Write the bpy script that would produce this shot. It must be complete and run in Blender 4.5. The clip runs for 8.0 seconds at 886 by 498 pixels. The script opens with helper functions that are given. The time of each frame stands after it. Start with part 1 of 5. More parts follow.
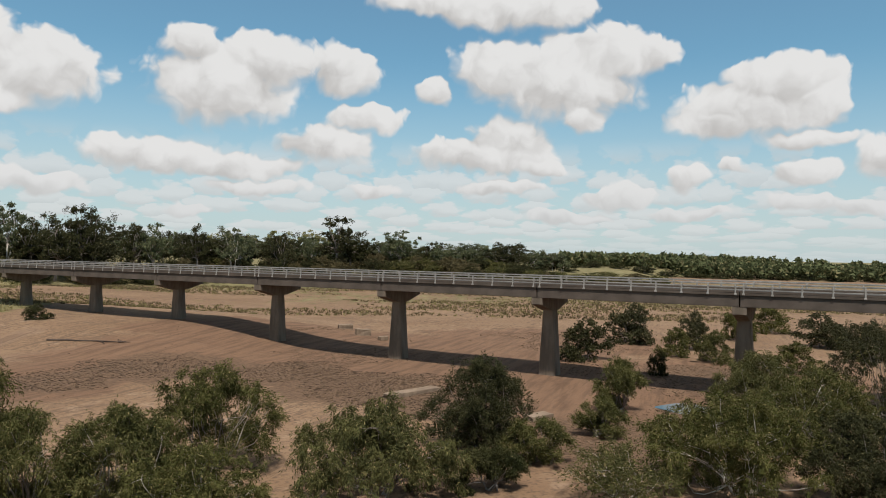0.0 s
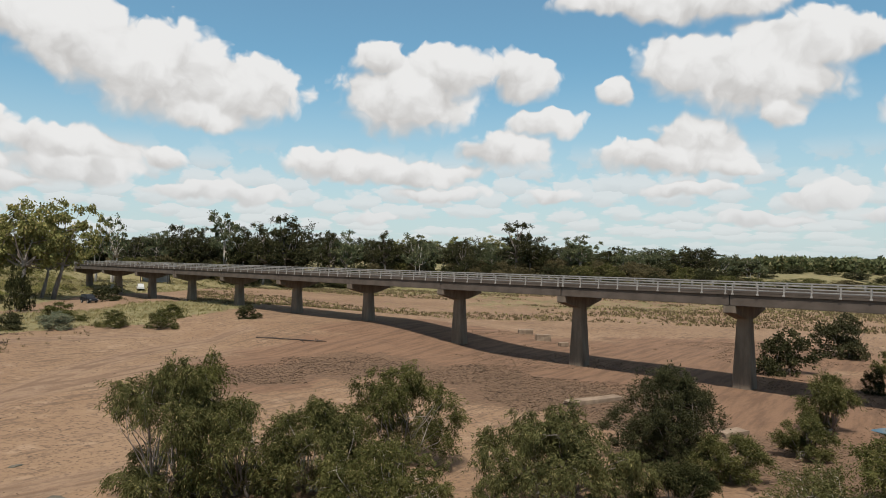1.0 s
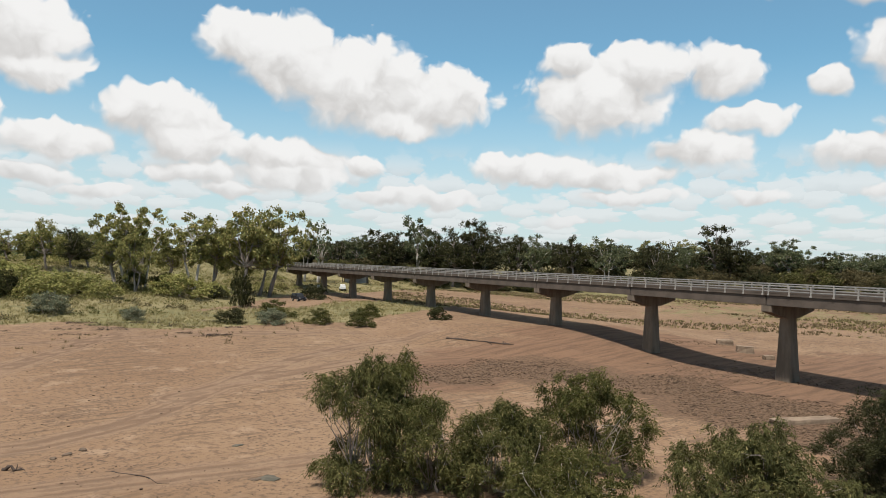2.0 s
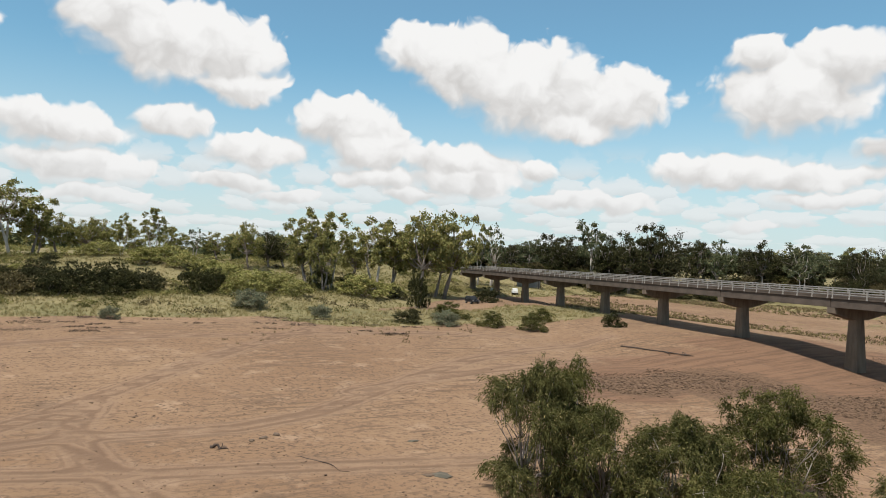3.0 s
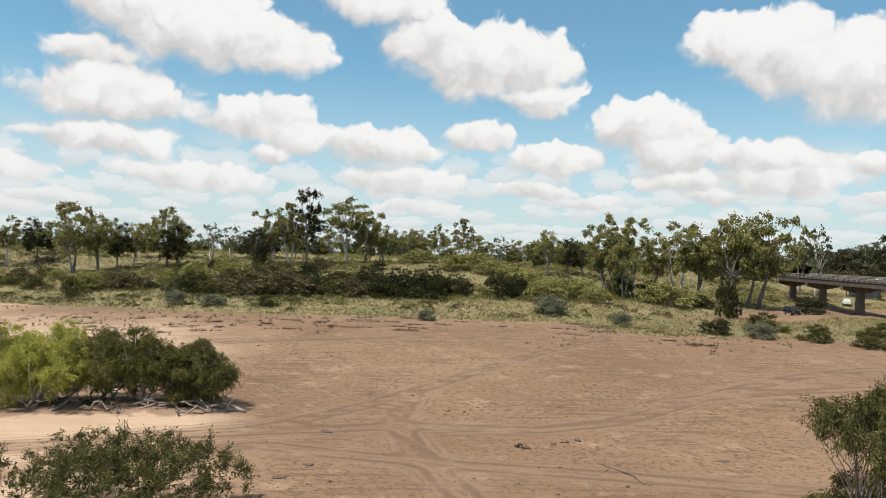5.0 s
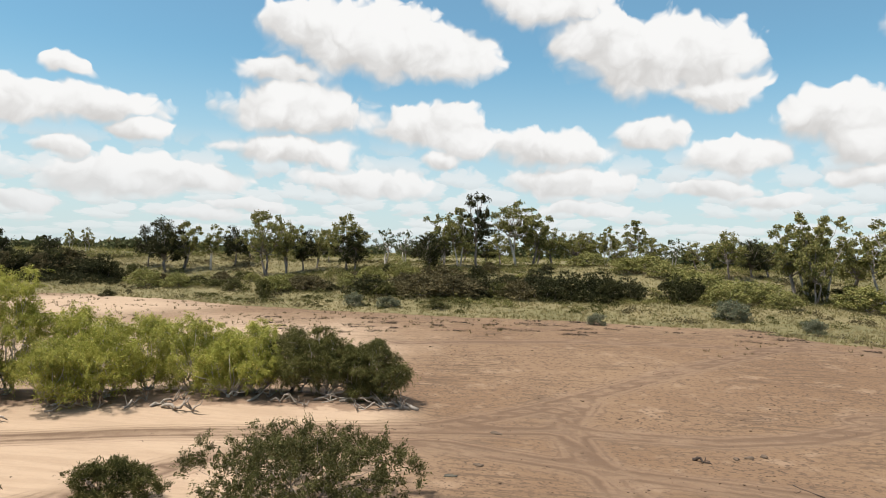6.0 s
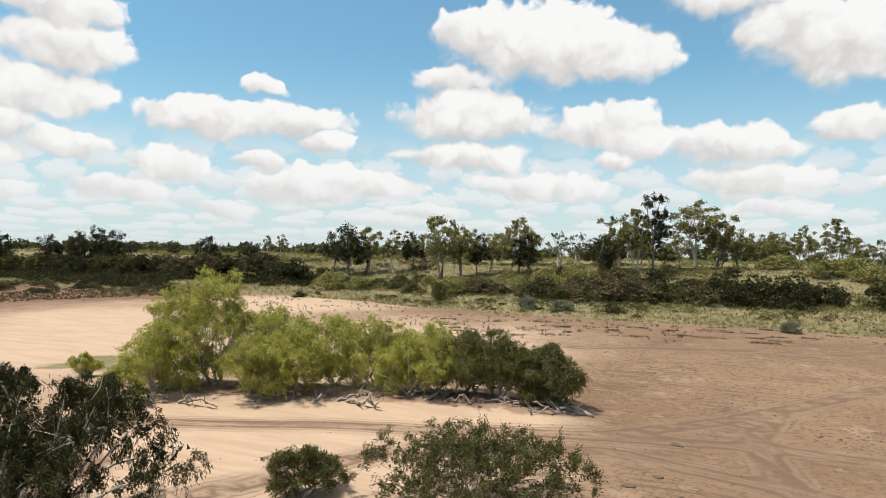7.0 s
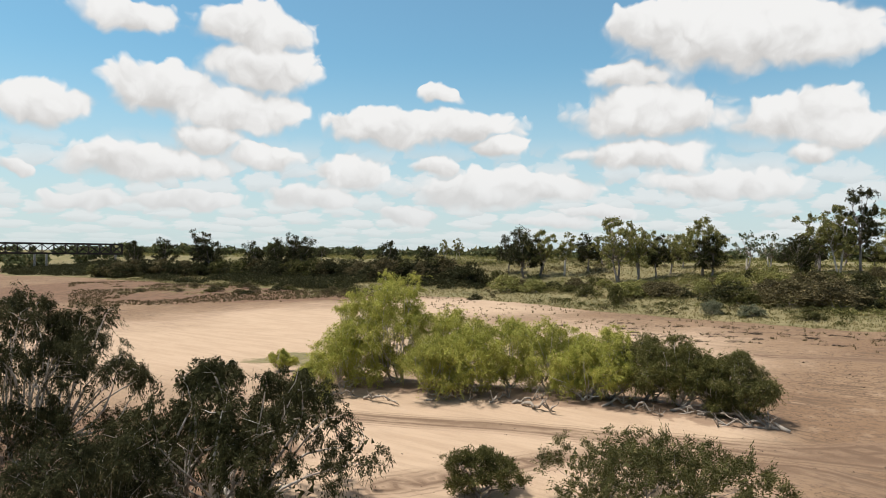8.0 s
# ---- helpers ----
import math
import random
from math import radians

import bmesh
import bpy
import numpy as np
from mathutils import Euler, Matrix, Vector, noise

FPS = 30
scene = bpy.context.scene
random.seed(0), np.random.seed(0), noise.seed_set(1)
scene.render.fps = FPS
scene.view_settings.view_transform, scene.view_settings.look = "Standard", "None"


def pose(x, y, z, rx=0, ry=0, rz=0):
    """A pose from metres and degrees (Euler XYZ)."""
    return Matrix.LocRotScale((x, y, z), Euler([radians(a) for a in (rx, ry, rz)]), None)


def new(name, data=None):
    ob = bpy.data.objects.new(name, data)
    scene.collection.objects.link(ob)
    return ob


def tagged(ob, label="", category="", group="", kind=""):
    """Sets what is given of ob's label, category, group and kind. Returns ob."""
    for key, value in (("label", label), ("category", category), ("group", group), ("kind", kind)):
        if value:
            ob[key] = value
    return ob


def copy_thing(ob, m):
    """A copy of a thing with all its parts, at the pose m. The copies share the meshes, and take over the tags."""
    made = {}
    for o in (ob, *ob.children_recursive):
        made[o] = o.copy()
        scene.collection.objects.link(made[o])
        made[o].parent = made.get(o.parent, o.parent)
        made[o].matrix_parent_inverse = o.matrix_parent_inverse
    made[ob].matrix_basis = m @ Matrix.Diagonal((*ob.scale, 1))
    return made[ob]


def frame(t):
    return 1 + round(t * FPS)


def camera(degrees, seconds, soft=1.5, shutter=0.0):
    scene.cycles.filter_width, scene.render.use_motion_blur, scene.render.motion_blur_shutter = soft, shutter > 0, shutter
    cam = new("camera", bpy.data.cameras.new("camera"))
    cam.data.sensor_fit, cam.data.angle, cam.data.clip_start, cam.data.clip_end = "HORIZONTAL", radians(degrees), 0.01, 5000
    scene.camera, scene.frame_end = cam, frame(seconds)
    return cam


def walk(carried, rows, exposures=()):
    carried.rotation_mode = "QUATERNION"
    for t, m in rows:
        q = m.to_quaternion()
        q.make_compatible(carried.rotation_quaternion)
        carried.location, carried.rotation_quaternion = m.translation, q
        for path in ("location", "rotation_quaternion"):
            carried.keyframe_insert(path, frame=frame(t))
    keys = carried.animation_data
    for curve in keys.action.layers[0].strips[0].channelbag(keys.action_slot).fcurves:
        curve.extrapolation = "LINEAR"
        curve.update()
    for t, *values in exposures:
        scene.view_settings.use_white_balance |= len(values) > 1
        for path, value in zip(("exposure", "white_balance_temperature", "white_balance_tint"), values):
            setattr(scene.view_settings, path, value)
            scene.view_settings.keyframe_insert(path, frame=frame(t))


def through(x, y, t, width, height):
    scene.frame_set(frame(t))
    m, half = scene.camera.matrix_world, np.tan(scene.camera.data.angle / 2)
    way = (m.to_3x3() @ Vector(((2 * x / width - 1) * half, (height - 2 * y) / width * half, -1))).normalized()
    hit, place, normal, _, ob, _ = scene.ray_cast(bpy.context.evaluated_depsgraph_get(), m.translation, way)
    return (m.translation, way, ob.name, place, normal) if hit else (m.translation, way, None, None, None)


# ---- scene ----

# ------------------------------------------------------------------ camera
EYE = (0.0, 0.0, 13.0)          # hovering thirteen metres over the river bed
cam = camera(63.85, 8.0, soft=0.5)


def view(yaw, pitch, roll):
    return pose(*EYE, 90 + pitch, 0, yaw) @ pose(0, 0, 0, 0, 0, roll)


PATH = [
    (0.0, view(0.00, 0.50, 0.91)),
    (0.5, view(7.27, 0.59, 0.84)),
    (1.0, view(14.40, 0.70, 0.80)),
    (1.5, view(21.70, 0.75, 0.87)),
    (1.7, view(24.77, 0.76, 0.99)),
    (2.8, view(40.85, 0.70, 1.92)),
    (3.0, view(43.28, 0.70, 2.02)),
    (3.5, view(49.52, 0.66, 1.97)),
    (4.0, view(55.08, 0.62, 1.86)),
    (4.2, view(57.40, 0.59, 1.83)),
    (5.3, view(70.60, 0.43, 1.62)),
    (5.5, view(73.00, 0.42, 1.56)),
    (6.0, view(80.52, 0.37, 1.38)),
    (6.5, view(87.83, 0.36, 1.20)),
    (7.0, view(94.36, 0.34, 1.06)),
    (7.5, view(101.09, 0.38, 0.83)),
    (8.0, view(108.30, 0.38, 0.60)),
]
walk(cam, PATH, exposures=[(0.0, 0.11), (1.5, 0.28), (3.5, 0.36), (5.5, 0.36), (6.5, 0.44), (8.0, 0.32)])

# ------------------------------------------------------------------ light
SUN_EL, SUN_AZ = 64.0, 190.0     # degrees; azimuth to the left of +y
sun = new("sun", bpy.data.lights.new("sun", "SUN"))
sun.data.energy, sun.data.angle, sun.data.color = 5.0, radians(2.0), (1.0, 0.955, 0.89)
_d = Vector((-math.sin(radians(SUN_AZ)) * math.cos(radians(SUN_EL)), math.cos(radians(SUN_AZ)) * math.cos(radians(SUN_EL)), math.sin(radians(SUN_EL))))
sun.matrix_world = Matrix.Translation((0, 0, 200)) @ _d.to_track_quat("Z", "Y").to_matrix().to_4x4()

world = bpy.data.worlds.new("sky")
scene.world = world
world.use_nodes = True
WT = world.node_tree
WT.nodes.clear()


def node(tree, kind, inputs=(), **props):
    """A node with its settings; inputs: {socket: value or output socket}."""
    n = tree.nodes.new(kind)
    for k, v in props.items():
        setattr(n, k, v)
    for k, v in dict(inputs).items():
        if isinstance(v, bpy.types.NodeSocket):
            tree.links.new(v, n.inputs[k])
        else:
            n.inputs[k].default_value = v
    return n


def calc(tree, op, a, b=0.0, c=0.0, clamp=False):
    return node(tree, "ShaderNodeMath", {0: a, 1: b, 2: c}, operation=op, use_clamp=clamp).outputs[0]


def mixed(tree, fac, a, b, blend="MIX"):
    n = node(tree, "ShaderNodeMix", data_type="RGBA", blend_type=blend)
    for k, v in ((0, fac), (6, a), (7, b)):
        if isinstance(v, bpy.types.NodeSocket):
            tree.links.new(v, n.inputs[k])
        else:
            n.inputs[k].default_value = v if k == 0 else (*v[:3], 1)
    return n.outputs[2]


def span(tree, x, lo, hi, to_lo=0.0, to_hi=1.0):
    return node(tree, "ShaderNodeMapRange", {0: x, 1: lo, 2: hi, 3: to_lo, 4: to_hi}, interpolation_type="SMOOTHSTEP").outputs[0]


_tc = node(WT, "ShaderNodeTexCoord").outputs["Generated"]
_sep = node(WT, "ShaderNodeSeparateXYZ", {0: _tc}).outputs
_az = calc(WT, "MULTIPLY", calc(WT, "ARCTAN2", calc(WT, "MULTIPLY", _sep[0], -1.0), _sep[1]), 57.2958)
_el = calc(WT, "MULTIPLY", calc(WT, "ARCSINE", _sep[2]), 57.2958)
_flat = node(WT, "ShaderNodeCombineXYZ", {0: _az, 1: _el}).outputs[0]
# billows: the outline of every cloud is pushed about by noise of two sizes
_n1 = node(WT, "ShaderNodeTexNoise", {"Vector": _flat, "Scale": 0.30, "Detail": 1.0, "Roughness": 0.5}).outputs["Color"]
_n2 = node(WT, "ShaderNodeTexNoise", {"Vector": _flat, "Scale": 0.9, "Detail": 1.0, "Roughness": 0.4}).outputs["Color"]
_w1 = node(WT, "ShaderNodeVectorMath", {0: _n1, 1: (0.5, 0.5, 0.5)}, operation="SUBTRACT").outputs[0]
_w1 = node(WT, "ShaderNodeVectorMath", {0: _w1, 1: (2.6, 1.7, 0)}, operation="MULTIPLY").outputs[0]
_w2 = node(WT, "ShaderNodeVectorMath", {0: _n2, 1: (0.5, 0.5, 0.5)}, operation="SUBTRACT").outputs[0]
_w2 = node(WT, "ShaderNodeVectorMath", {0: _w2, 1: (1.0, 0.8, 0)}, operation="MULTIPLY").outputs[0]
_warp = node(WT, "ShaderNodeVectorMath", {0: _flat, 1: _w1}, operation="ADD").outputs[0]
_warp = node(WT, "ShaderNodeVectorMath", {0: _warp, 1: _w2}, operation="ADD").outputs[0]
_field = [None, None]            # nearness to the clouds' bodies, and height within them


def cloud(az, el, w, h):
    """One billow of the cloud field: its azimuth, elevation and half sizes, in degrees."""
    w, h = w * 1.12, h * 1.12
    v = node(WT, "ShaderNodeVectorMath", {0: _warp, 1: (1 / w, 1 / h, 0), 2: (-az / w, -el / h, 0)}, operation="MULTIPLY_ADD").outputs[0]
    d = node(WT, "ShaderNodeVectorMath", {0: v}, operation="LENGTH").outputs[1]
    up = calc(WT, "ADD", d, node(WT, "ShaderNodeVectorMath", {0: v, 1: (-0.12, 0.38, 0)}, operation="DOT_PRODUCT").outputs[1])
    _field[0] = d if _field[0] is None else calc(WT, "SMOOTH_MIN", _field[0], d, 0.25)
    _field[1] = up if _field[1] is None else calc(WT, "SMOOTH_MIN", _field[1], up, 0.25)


cloud(45.8, 16.2, 3.2, 1.9)
cloud(41.8, 15.1, 4.6, 3.0)
cloud(36.8, 13.5, 5.7, 3.3)
cloud(31.1, 12.6, 5.4, 2.5)
cloud(32.9, 10.6, 3.6, 1.4)
cloud(17.5, 12.5, 5.3, 2.9)
cloud(19.8, 15.5, 2.1, 1.4)
cloud(13.9, 14.6, 3.5, 2.0)
cloud(8.2, 14.4, 2.9, 1.8)
cloud(6.4, 10.8, 2.8, 1.1)
cloud(9.4, 8.7, 3.5, 1.7)
cloud(22.4, 7.2, 5.0, 1.3)
cloud(16.5, 6.7, 5.0, 1.0)
cloud(35.8, 7.0, 1.4, 1.0)
cloud(41.7, 6.4, 4.0, 1.5)
cloud(49.3, 8.7, 3.4, 1.7)
cloud(51.8, 10.6, 3.1, 1.6)
cloud(0.9, 12.8, 1.2, 1.2)
cloud(48.6, 6.0, 3.3, 1.0)
cloud(30.1, 4.7, 3.1, 0.8)
cloud(20.1, 3.3, 1.8, 0.5)
cloud(-4.1, 14.8, 3.5, 2.3)
cloud(-9.5, 13.9, 5.9, 3.1)
cloud(-13.0, 15.5, 3.6, 2.0)
cloud(-16.4, 15.5, 1.7, 1.4)
cloud(-10.9, 10.7, 1.6, 1.3)
cloud(-5.1, 9.4, 3.4, 1.7)
cloud(-3.3, 8.1, 5.5, 1.6)
cloud(-4.5, 5.4, 3.2, 0.7)
cloud(-7.9, 7.2, 2.0, 0.7)
cloud(-3.2, 19.2, 3.8, 1.6)
cloud(1.0, 19.5, 4.8, 1.0)
cloud(-8.1, 18.9, 4.0, 1.4)
cloud(-23.3, 11.2, 5.5, 2.1)
cloud(-25.2, 13.0, 4.2, 1.7)
cloud(-27.8, 11.3, 2.0, 2.0)
cloud(-21.0, 10.3, 3.2, 1.3)
cloud(-27.1, 8.7, 2.9, 0.7)
cloud(-31.9, 7.3, 2.0, 1.6)
cloud(-18.8, 6.3, 1.8, 0.9)
cloud(-22.2, 6.8, 1.2, 0.6)
cloud(-26.8, 6.4, 2.2, 1.0)
cloud(-13.6, 4.7, 3.0, 1.0)
cloud(-26.8, 4.1, 2.5, 0.7)
cloud(-18.7, 3.4, 2.9, 0.5)
cloud(5.7, 5.0, 2.3, 0.7)
cloud(15.0, 5.1, 4.1, 0.7)
cloud(-9.7, 3.2, 3.5, 0.5)
cloud(-30.6, 3.7, 2.0, 0.6)
cloud(68.4, 16.8, 3.8, 2.2)
cloud(64.9, 15.2, 5.7, 3.0)
cloud(60.2, 15.2, 3.6, 2.6)
cloud(59.6, 12.5, 3.6, 1.5)
cloud(80.0, 15.0, 3.3, 1.4)
cloud(79.8, 10.5, 2.4, 1.6)
cloud(78.7, 8.8, 2.1, 1.3)
cloud(80.7, 7.4, 1.7, 0.7)
cloud(72.0, 8.5, 4.7, 1.6)
cloud(64.3, 9.6, 2.7, 1.2)
cloud(58.1, 7.8, 3.6, 1.2)
cloud(51.4, 10.1, 4.2, 1.8)
cloud(49.1, 8.2, 2.8, 1.6)
cloud(42.2, 7.7, 5.0, 1.3)
cloud(70.8, 5.9, 4.8, 1.3)
cloud(59.8, 5.3, 3.1, 0.8)
cloud(55.3, 4.4, 2.7, 0.6)
cloud(69.1, 3.7, 3.6, 0.6)
cloud(33.4, 4.9, 3.8, 0.6)
cloud(46.2, 4.9, 2.7, 0.6)
cloud(87.0, 16.4, 6.7, 3.0)
cloud(81.8, 15.6, 5.1, 2.2)
cloud(91.3, 17.2, 4.3, 1.7)
cloud(93.6, 13.7, 3.1, 1.1)
cloud(92.3, 11.0, 5.8, 2.1)
cloud(82.5, 10.0, 4.0, 1.7)
cloud(79.3, 9.1, 2.5, 1.7)
cloud(92.6, 7.8, 5.3, 1.3)
cloud(72.8, 19.4, 5.3, 1.7)
cloud(87.2, 5.4, 5.2, 1.2)
cloud(101.0, 5.3, 4.6, 1.1)
cloud(103.8, 8.5, 1.9, 0.9)
cloud(94.9, 3.2, 2.0, 0.6)
cloud(99.1, 2.6, 3.3, 0.6)
cloud(138.0, 10.3, 3.3, 1.5)
cloud(130.3, 12.2, 4.0, 2.0)
cloud(124.6, 10.8, 5.1, 1.8)
cloud(122.5, 14.1, 4.4, 1.9)
cloud(123.4, 16.9, 4.0, 1.8)
cloud(132.3, 16.9, 3.6, 1.2)
cloud(131.0, 6.6, 5.5, 1.4)
cloud(126.6, 8.6, 2.9, 1.2)
cloud(122.4, 7.5, 2.7, 1.1)
cloud(112.7, 10.0, 5.3, 1.6)
cloud(106.8, 10.0, 4.2, 1.3)
cloud(108.6, 12.6, 1.7, 0.9)
cloud(103.6, 8.5, 1.6, 0.5)
cloud(115.8, 6.4, 3.2, 1.3)
cloud(109.0, 7.2, 1.8, 0.8)
cloud(105.3, 5.0, 5.5, 1.5)
cloud(118.4, 4.3, 3.5, 1.0)
cloud(128.2, 3.8, 4.0, 0.9)
cloud(135.1, 3.8, 2.9, 0.7)
cloud(139.3, 5.7, 1.0, 0.6)
cloud(111.2, 2.9, 2.7, 0.7)
cloud(96.4, 3.4, 2.6, 0.6)



def billows(vec, scale, smooth):
    """Round swellings: distance from the middle of the nearest one."""
    return node(WT, "ShaderNodeTexVoronoi", {"Vector": vec, "Scale": scale, "Smoothness": smooth}, voronoi_dimensions="2D", feature="SMOOTH_F1").outputs["Distance"]


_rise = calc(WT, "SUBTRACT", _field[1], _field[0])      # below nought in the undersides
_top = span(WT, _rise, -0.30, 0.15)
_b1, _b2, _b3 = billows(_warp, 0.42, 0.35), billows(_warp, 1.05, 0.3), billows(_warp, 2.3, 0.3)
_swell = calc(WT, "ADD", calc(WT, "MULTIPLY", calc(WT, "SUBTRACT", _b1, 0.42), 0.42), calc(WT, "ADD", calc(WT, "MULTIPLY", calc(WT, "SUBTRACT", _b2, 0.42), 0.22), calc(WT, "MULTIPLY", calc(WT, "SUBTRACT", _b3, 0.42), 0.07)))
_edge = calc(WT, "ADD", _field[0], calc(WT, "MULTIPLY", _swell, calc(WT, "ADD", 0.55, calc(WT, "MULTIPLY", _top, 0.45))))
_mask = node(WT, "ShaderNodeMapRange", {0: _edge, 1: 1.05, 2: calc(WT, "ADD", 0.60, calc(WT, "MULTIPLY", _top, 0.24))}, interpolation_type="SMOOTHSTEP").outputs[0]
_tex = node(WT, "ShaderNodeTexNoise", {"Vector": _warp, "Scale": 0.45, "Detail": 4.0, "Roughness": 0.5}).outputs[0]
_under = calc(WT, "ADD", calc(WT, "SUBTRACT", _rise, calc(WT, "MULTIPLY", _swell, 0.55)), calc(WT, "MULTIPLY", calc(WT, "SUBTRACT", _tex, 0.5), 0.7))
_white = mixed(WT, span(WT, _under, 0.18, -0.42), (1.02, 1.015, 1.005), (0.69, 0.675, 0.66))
# rows of small puffs low over the plain, closer together towards the horizon, and haze
_row = calc(WT, "MULTIPLY", calc(WT, "LOGARITHM", calc(WT, "ADD", calc(WT, "MAXIMUM", _el, 0.0), 1.2), 2.71828), 4.2)
_lowv = node(WT, "ShaderNodeCombineXYZ", {0: calc(WT, "MULTIPLY", _az, 0.34), 1: _row}).outputs[0]
_lw = node(WT, "ShaderNodeTexNoise", {"Vector": _lowv, "Scale": 1.6, "Detail": 3.0, "Roughness": 0.55}).outputs["Color"]
_lw = node(WT, "ShaderNodeVectorMath", {0: _lw, 1: (0.5, 0.5, 0.5)}, operation="SUBTRACT").outputs[0]
_lowv = node(WT, "ShaderNodeVectorMath", {0: _lw, 1: (0.75, 0.75, 0), 2: _lowv}, operation="MULTIPLY_ADD").outputs[0]
_puff = node(WT, "ShaderNodeTexVoronoi", {"Vector": _lowv, "Scale": 1.0, "Randomness": 0.9}, voronoi_dimensions="2D", feature="F1").outputs
_off = node(WT, "ShaderNodeVectorMath", {0: _lowv, 1: _puff["Position"]}, operation="SUBTRACT").outputs[0]
_offy = node(WT, "ShaderNodeSeparateXYZ", {0: _off}).outputs[1]
_near = calc(WT, "ADD", _puff["Distance"], calc(WT, "MULTIPLY", calc(WT, "SUBTRACT", billows(_lowv, 3.2, 0.3), 0.42), 0.30))
_lowm = calc(WT, "MULTIPLY", span(WT, _near, 0.62, 0.38), calc(WT, "MULTIPLY", span(WT, _el, 9.5, 6.0), span(WT, _el, 0.3, 2.6, 0.30, 0.72)))
_lowc = mixed(WT, span(WT, _offy, 0.10, -0.45), (0.93, 0.935, 0.935), (0.79, 0.80, 0.805))
_haze = calc(WT, "MULTIPLY", span(WT, _el, 16.0, 0.0, 0.10, 0.82), span(WT, _el, 50.0, 20.0, 0.2, 1.0))
_sky = node(WT, "ShaderNodeTexSky", sky_type="NISHITA", sun_disc=False, sun_elevation=radians(SUN_EL), sun_rotation=radians(-SUN_AZ), air_density=1.0, dust_density=0.6, ozone_density=1.2).outputs[0]
_skyc = node(WT, "ShaderNodeVectorMath", {0: _sky, 1: (0.086, 0.148, 0.150)}, operation="MULTIPLY").outputs[0]
_skyc = mixed(WT, span(WT, _el, 22.0, 55.0, 0.0, 0.9), _skyc, (0.040, 0.115, 0.270))      # deeper blue overhead
_c = mixed(WT, _haze, _skyc, (0.73, 0.815, 0.86))
_c = mixed(WT, _lowm, _c, _lowc)
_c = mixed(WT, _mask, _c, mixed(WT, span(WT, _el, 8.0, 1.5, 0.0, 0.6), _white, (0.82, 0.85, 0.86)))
# the same broken cloud goes on overhead
_over = node(WT, "ShaderNodeTexNoise", {"Vector": _tc, "Scale": 3.2, "Detail": 4.0, "Roughness": 0.5}).outputs[0]
_c = mixed(WT, calc(WT, "MULTIPLY", span(WT, _over, 0.44, 0.56), span(WT, _el, 23.0, 34.0)), _c, (0.98, 0.965, 0.945))
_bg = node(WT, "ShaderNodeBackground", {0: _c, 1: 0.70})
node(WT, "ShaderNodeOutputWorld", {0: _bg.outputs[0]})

# ------------------------------------------------------------------ materials


def material(name, base, second, scale, rough=0.85, bump=0.3, fine=8.0, metal=0.0, through=0.0, island=0.0, streak=None):
    """A surface of two tones at two scales, with fine relief. through: light that passes leaves; island: tone from leaf to leaf."""
    m = bpy.data.materials.new(name)
    m.use_nodes = True
    t = m.node_tree
    p = t.nodes["Principled BSDF"]
    out = t.nodes["Material Output"]
    pos = node(t, "ShaderNodeTexCoord").outputs["Object"]
    if streak:
        pos = node(t, "ShaderNodeVectorMath", {0: pos, 1: streak}, operation="MULTIPLY").outputs[0]
    big = node(t, "ShaderNodeTexNoise", {"Vector": pos, "Scale": scale, "Detail": 5.0, "Roughness": 0.6}).outputs[0]
    small = node(t, "ShaderNodeTexNoise", {"Vector": pos, "Scale": scale * fine, "Detail": 4.0, "Roughness": 0.6}).outputs[0]
    c = mixed(t, span(t, big, 0.35, 0.65), base, second)
    dark = [v * 0.72 for v in base]
    c = mixed(t, span(t, small, 0.55, 0.75, 0.0, 0.7), c, dark)
    if island:
        r = node(t, "ShaderNodeNewGeometry").outputs["Random Per Island"]
        c = mixed(t, calc(t, "MULTIPLY", r, island), c, second)
        o = node(t, "ShaderNodeObjectInfo").outputs["Random"]
        c = mixed(t, calc(t, "MULTIPLY", o, 0.4), c, [v * 1.3 for v in base])
    t.links.new(c, p.inputs["Base Color"])
    p.inputs["Roughness"].default_value, p.inputs["Metallic"].default_value = rough, metal
    p.inputs["Specular IOR Level"].default_value = 0.0 if through else 0.25
    if bump:
        b = node(t, "ShaderNodeBump", {"Height": small, "Strength": bump, "Distance": 0.03})
        t.links.new(b.outputs[0], p.inputs["Normal"])
    if through:
        tr = node(t, "ShaderNodeBsdfTranslucent", {0: c})
        mx = node(t, "ShaderNodeMixShader", {0: through, 1: p.outputs[0], 2: tr.outputs[0]})
        t.links.new(mx.outputs[0], out.inputs[0])
    return m


# deck concrete: the shade on the girder faces is put into this darker colour
CONCRETE_SHADED = material("concrete", (0.105, 0.083, 0.066), (0.074, 0.057, 0.045), 0.35, 0.9, 0.25, 12)
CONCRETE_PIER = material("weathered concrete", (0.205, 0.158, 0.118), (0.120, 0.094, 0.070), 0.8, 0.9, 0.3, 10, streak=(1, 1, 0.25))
ASPHALT = material("asphalt", (0.075, 0.066, 0.058), (0.05, 0.046, 0.042), 0.8, 0.9)
RAIL_PAINT = material("galvanised rail", (0.30, 0.282, 0.255), (0.21, 0.192, 0.172), 1.5, 0.55, 0.1)
IRON = material("rusty iron", (0.022, 0.017, 0.016), (0.045, 0.032, 0.027), 0.8, 0.8)
BARK_WHITE = material("white bark", (0.52, 0.47, 0.41), (0.33, 0.28, 0.24), 0.9, 0.85, 0.4, 6, streak=(1, 1, 0.3))
BARK_GREY = material("grey bark", (0.27, 0.23, 0.20), (0.15, 0.12, 0.10), 1.4, 0.9, 0.5, 6, streak=(1, 1, 0.3))


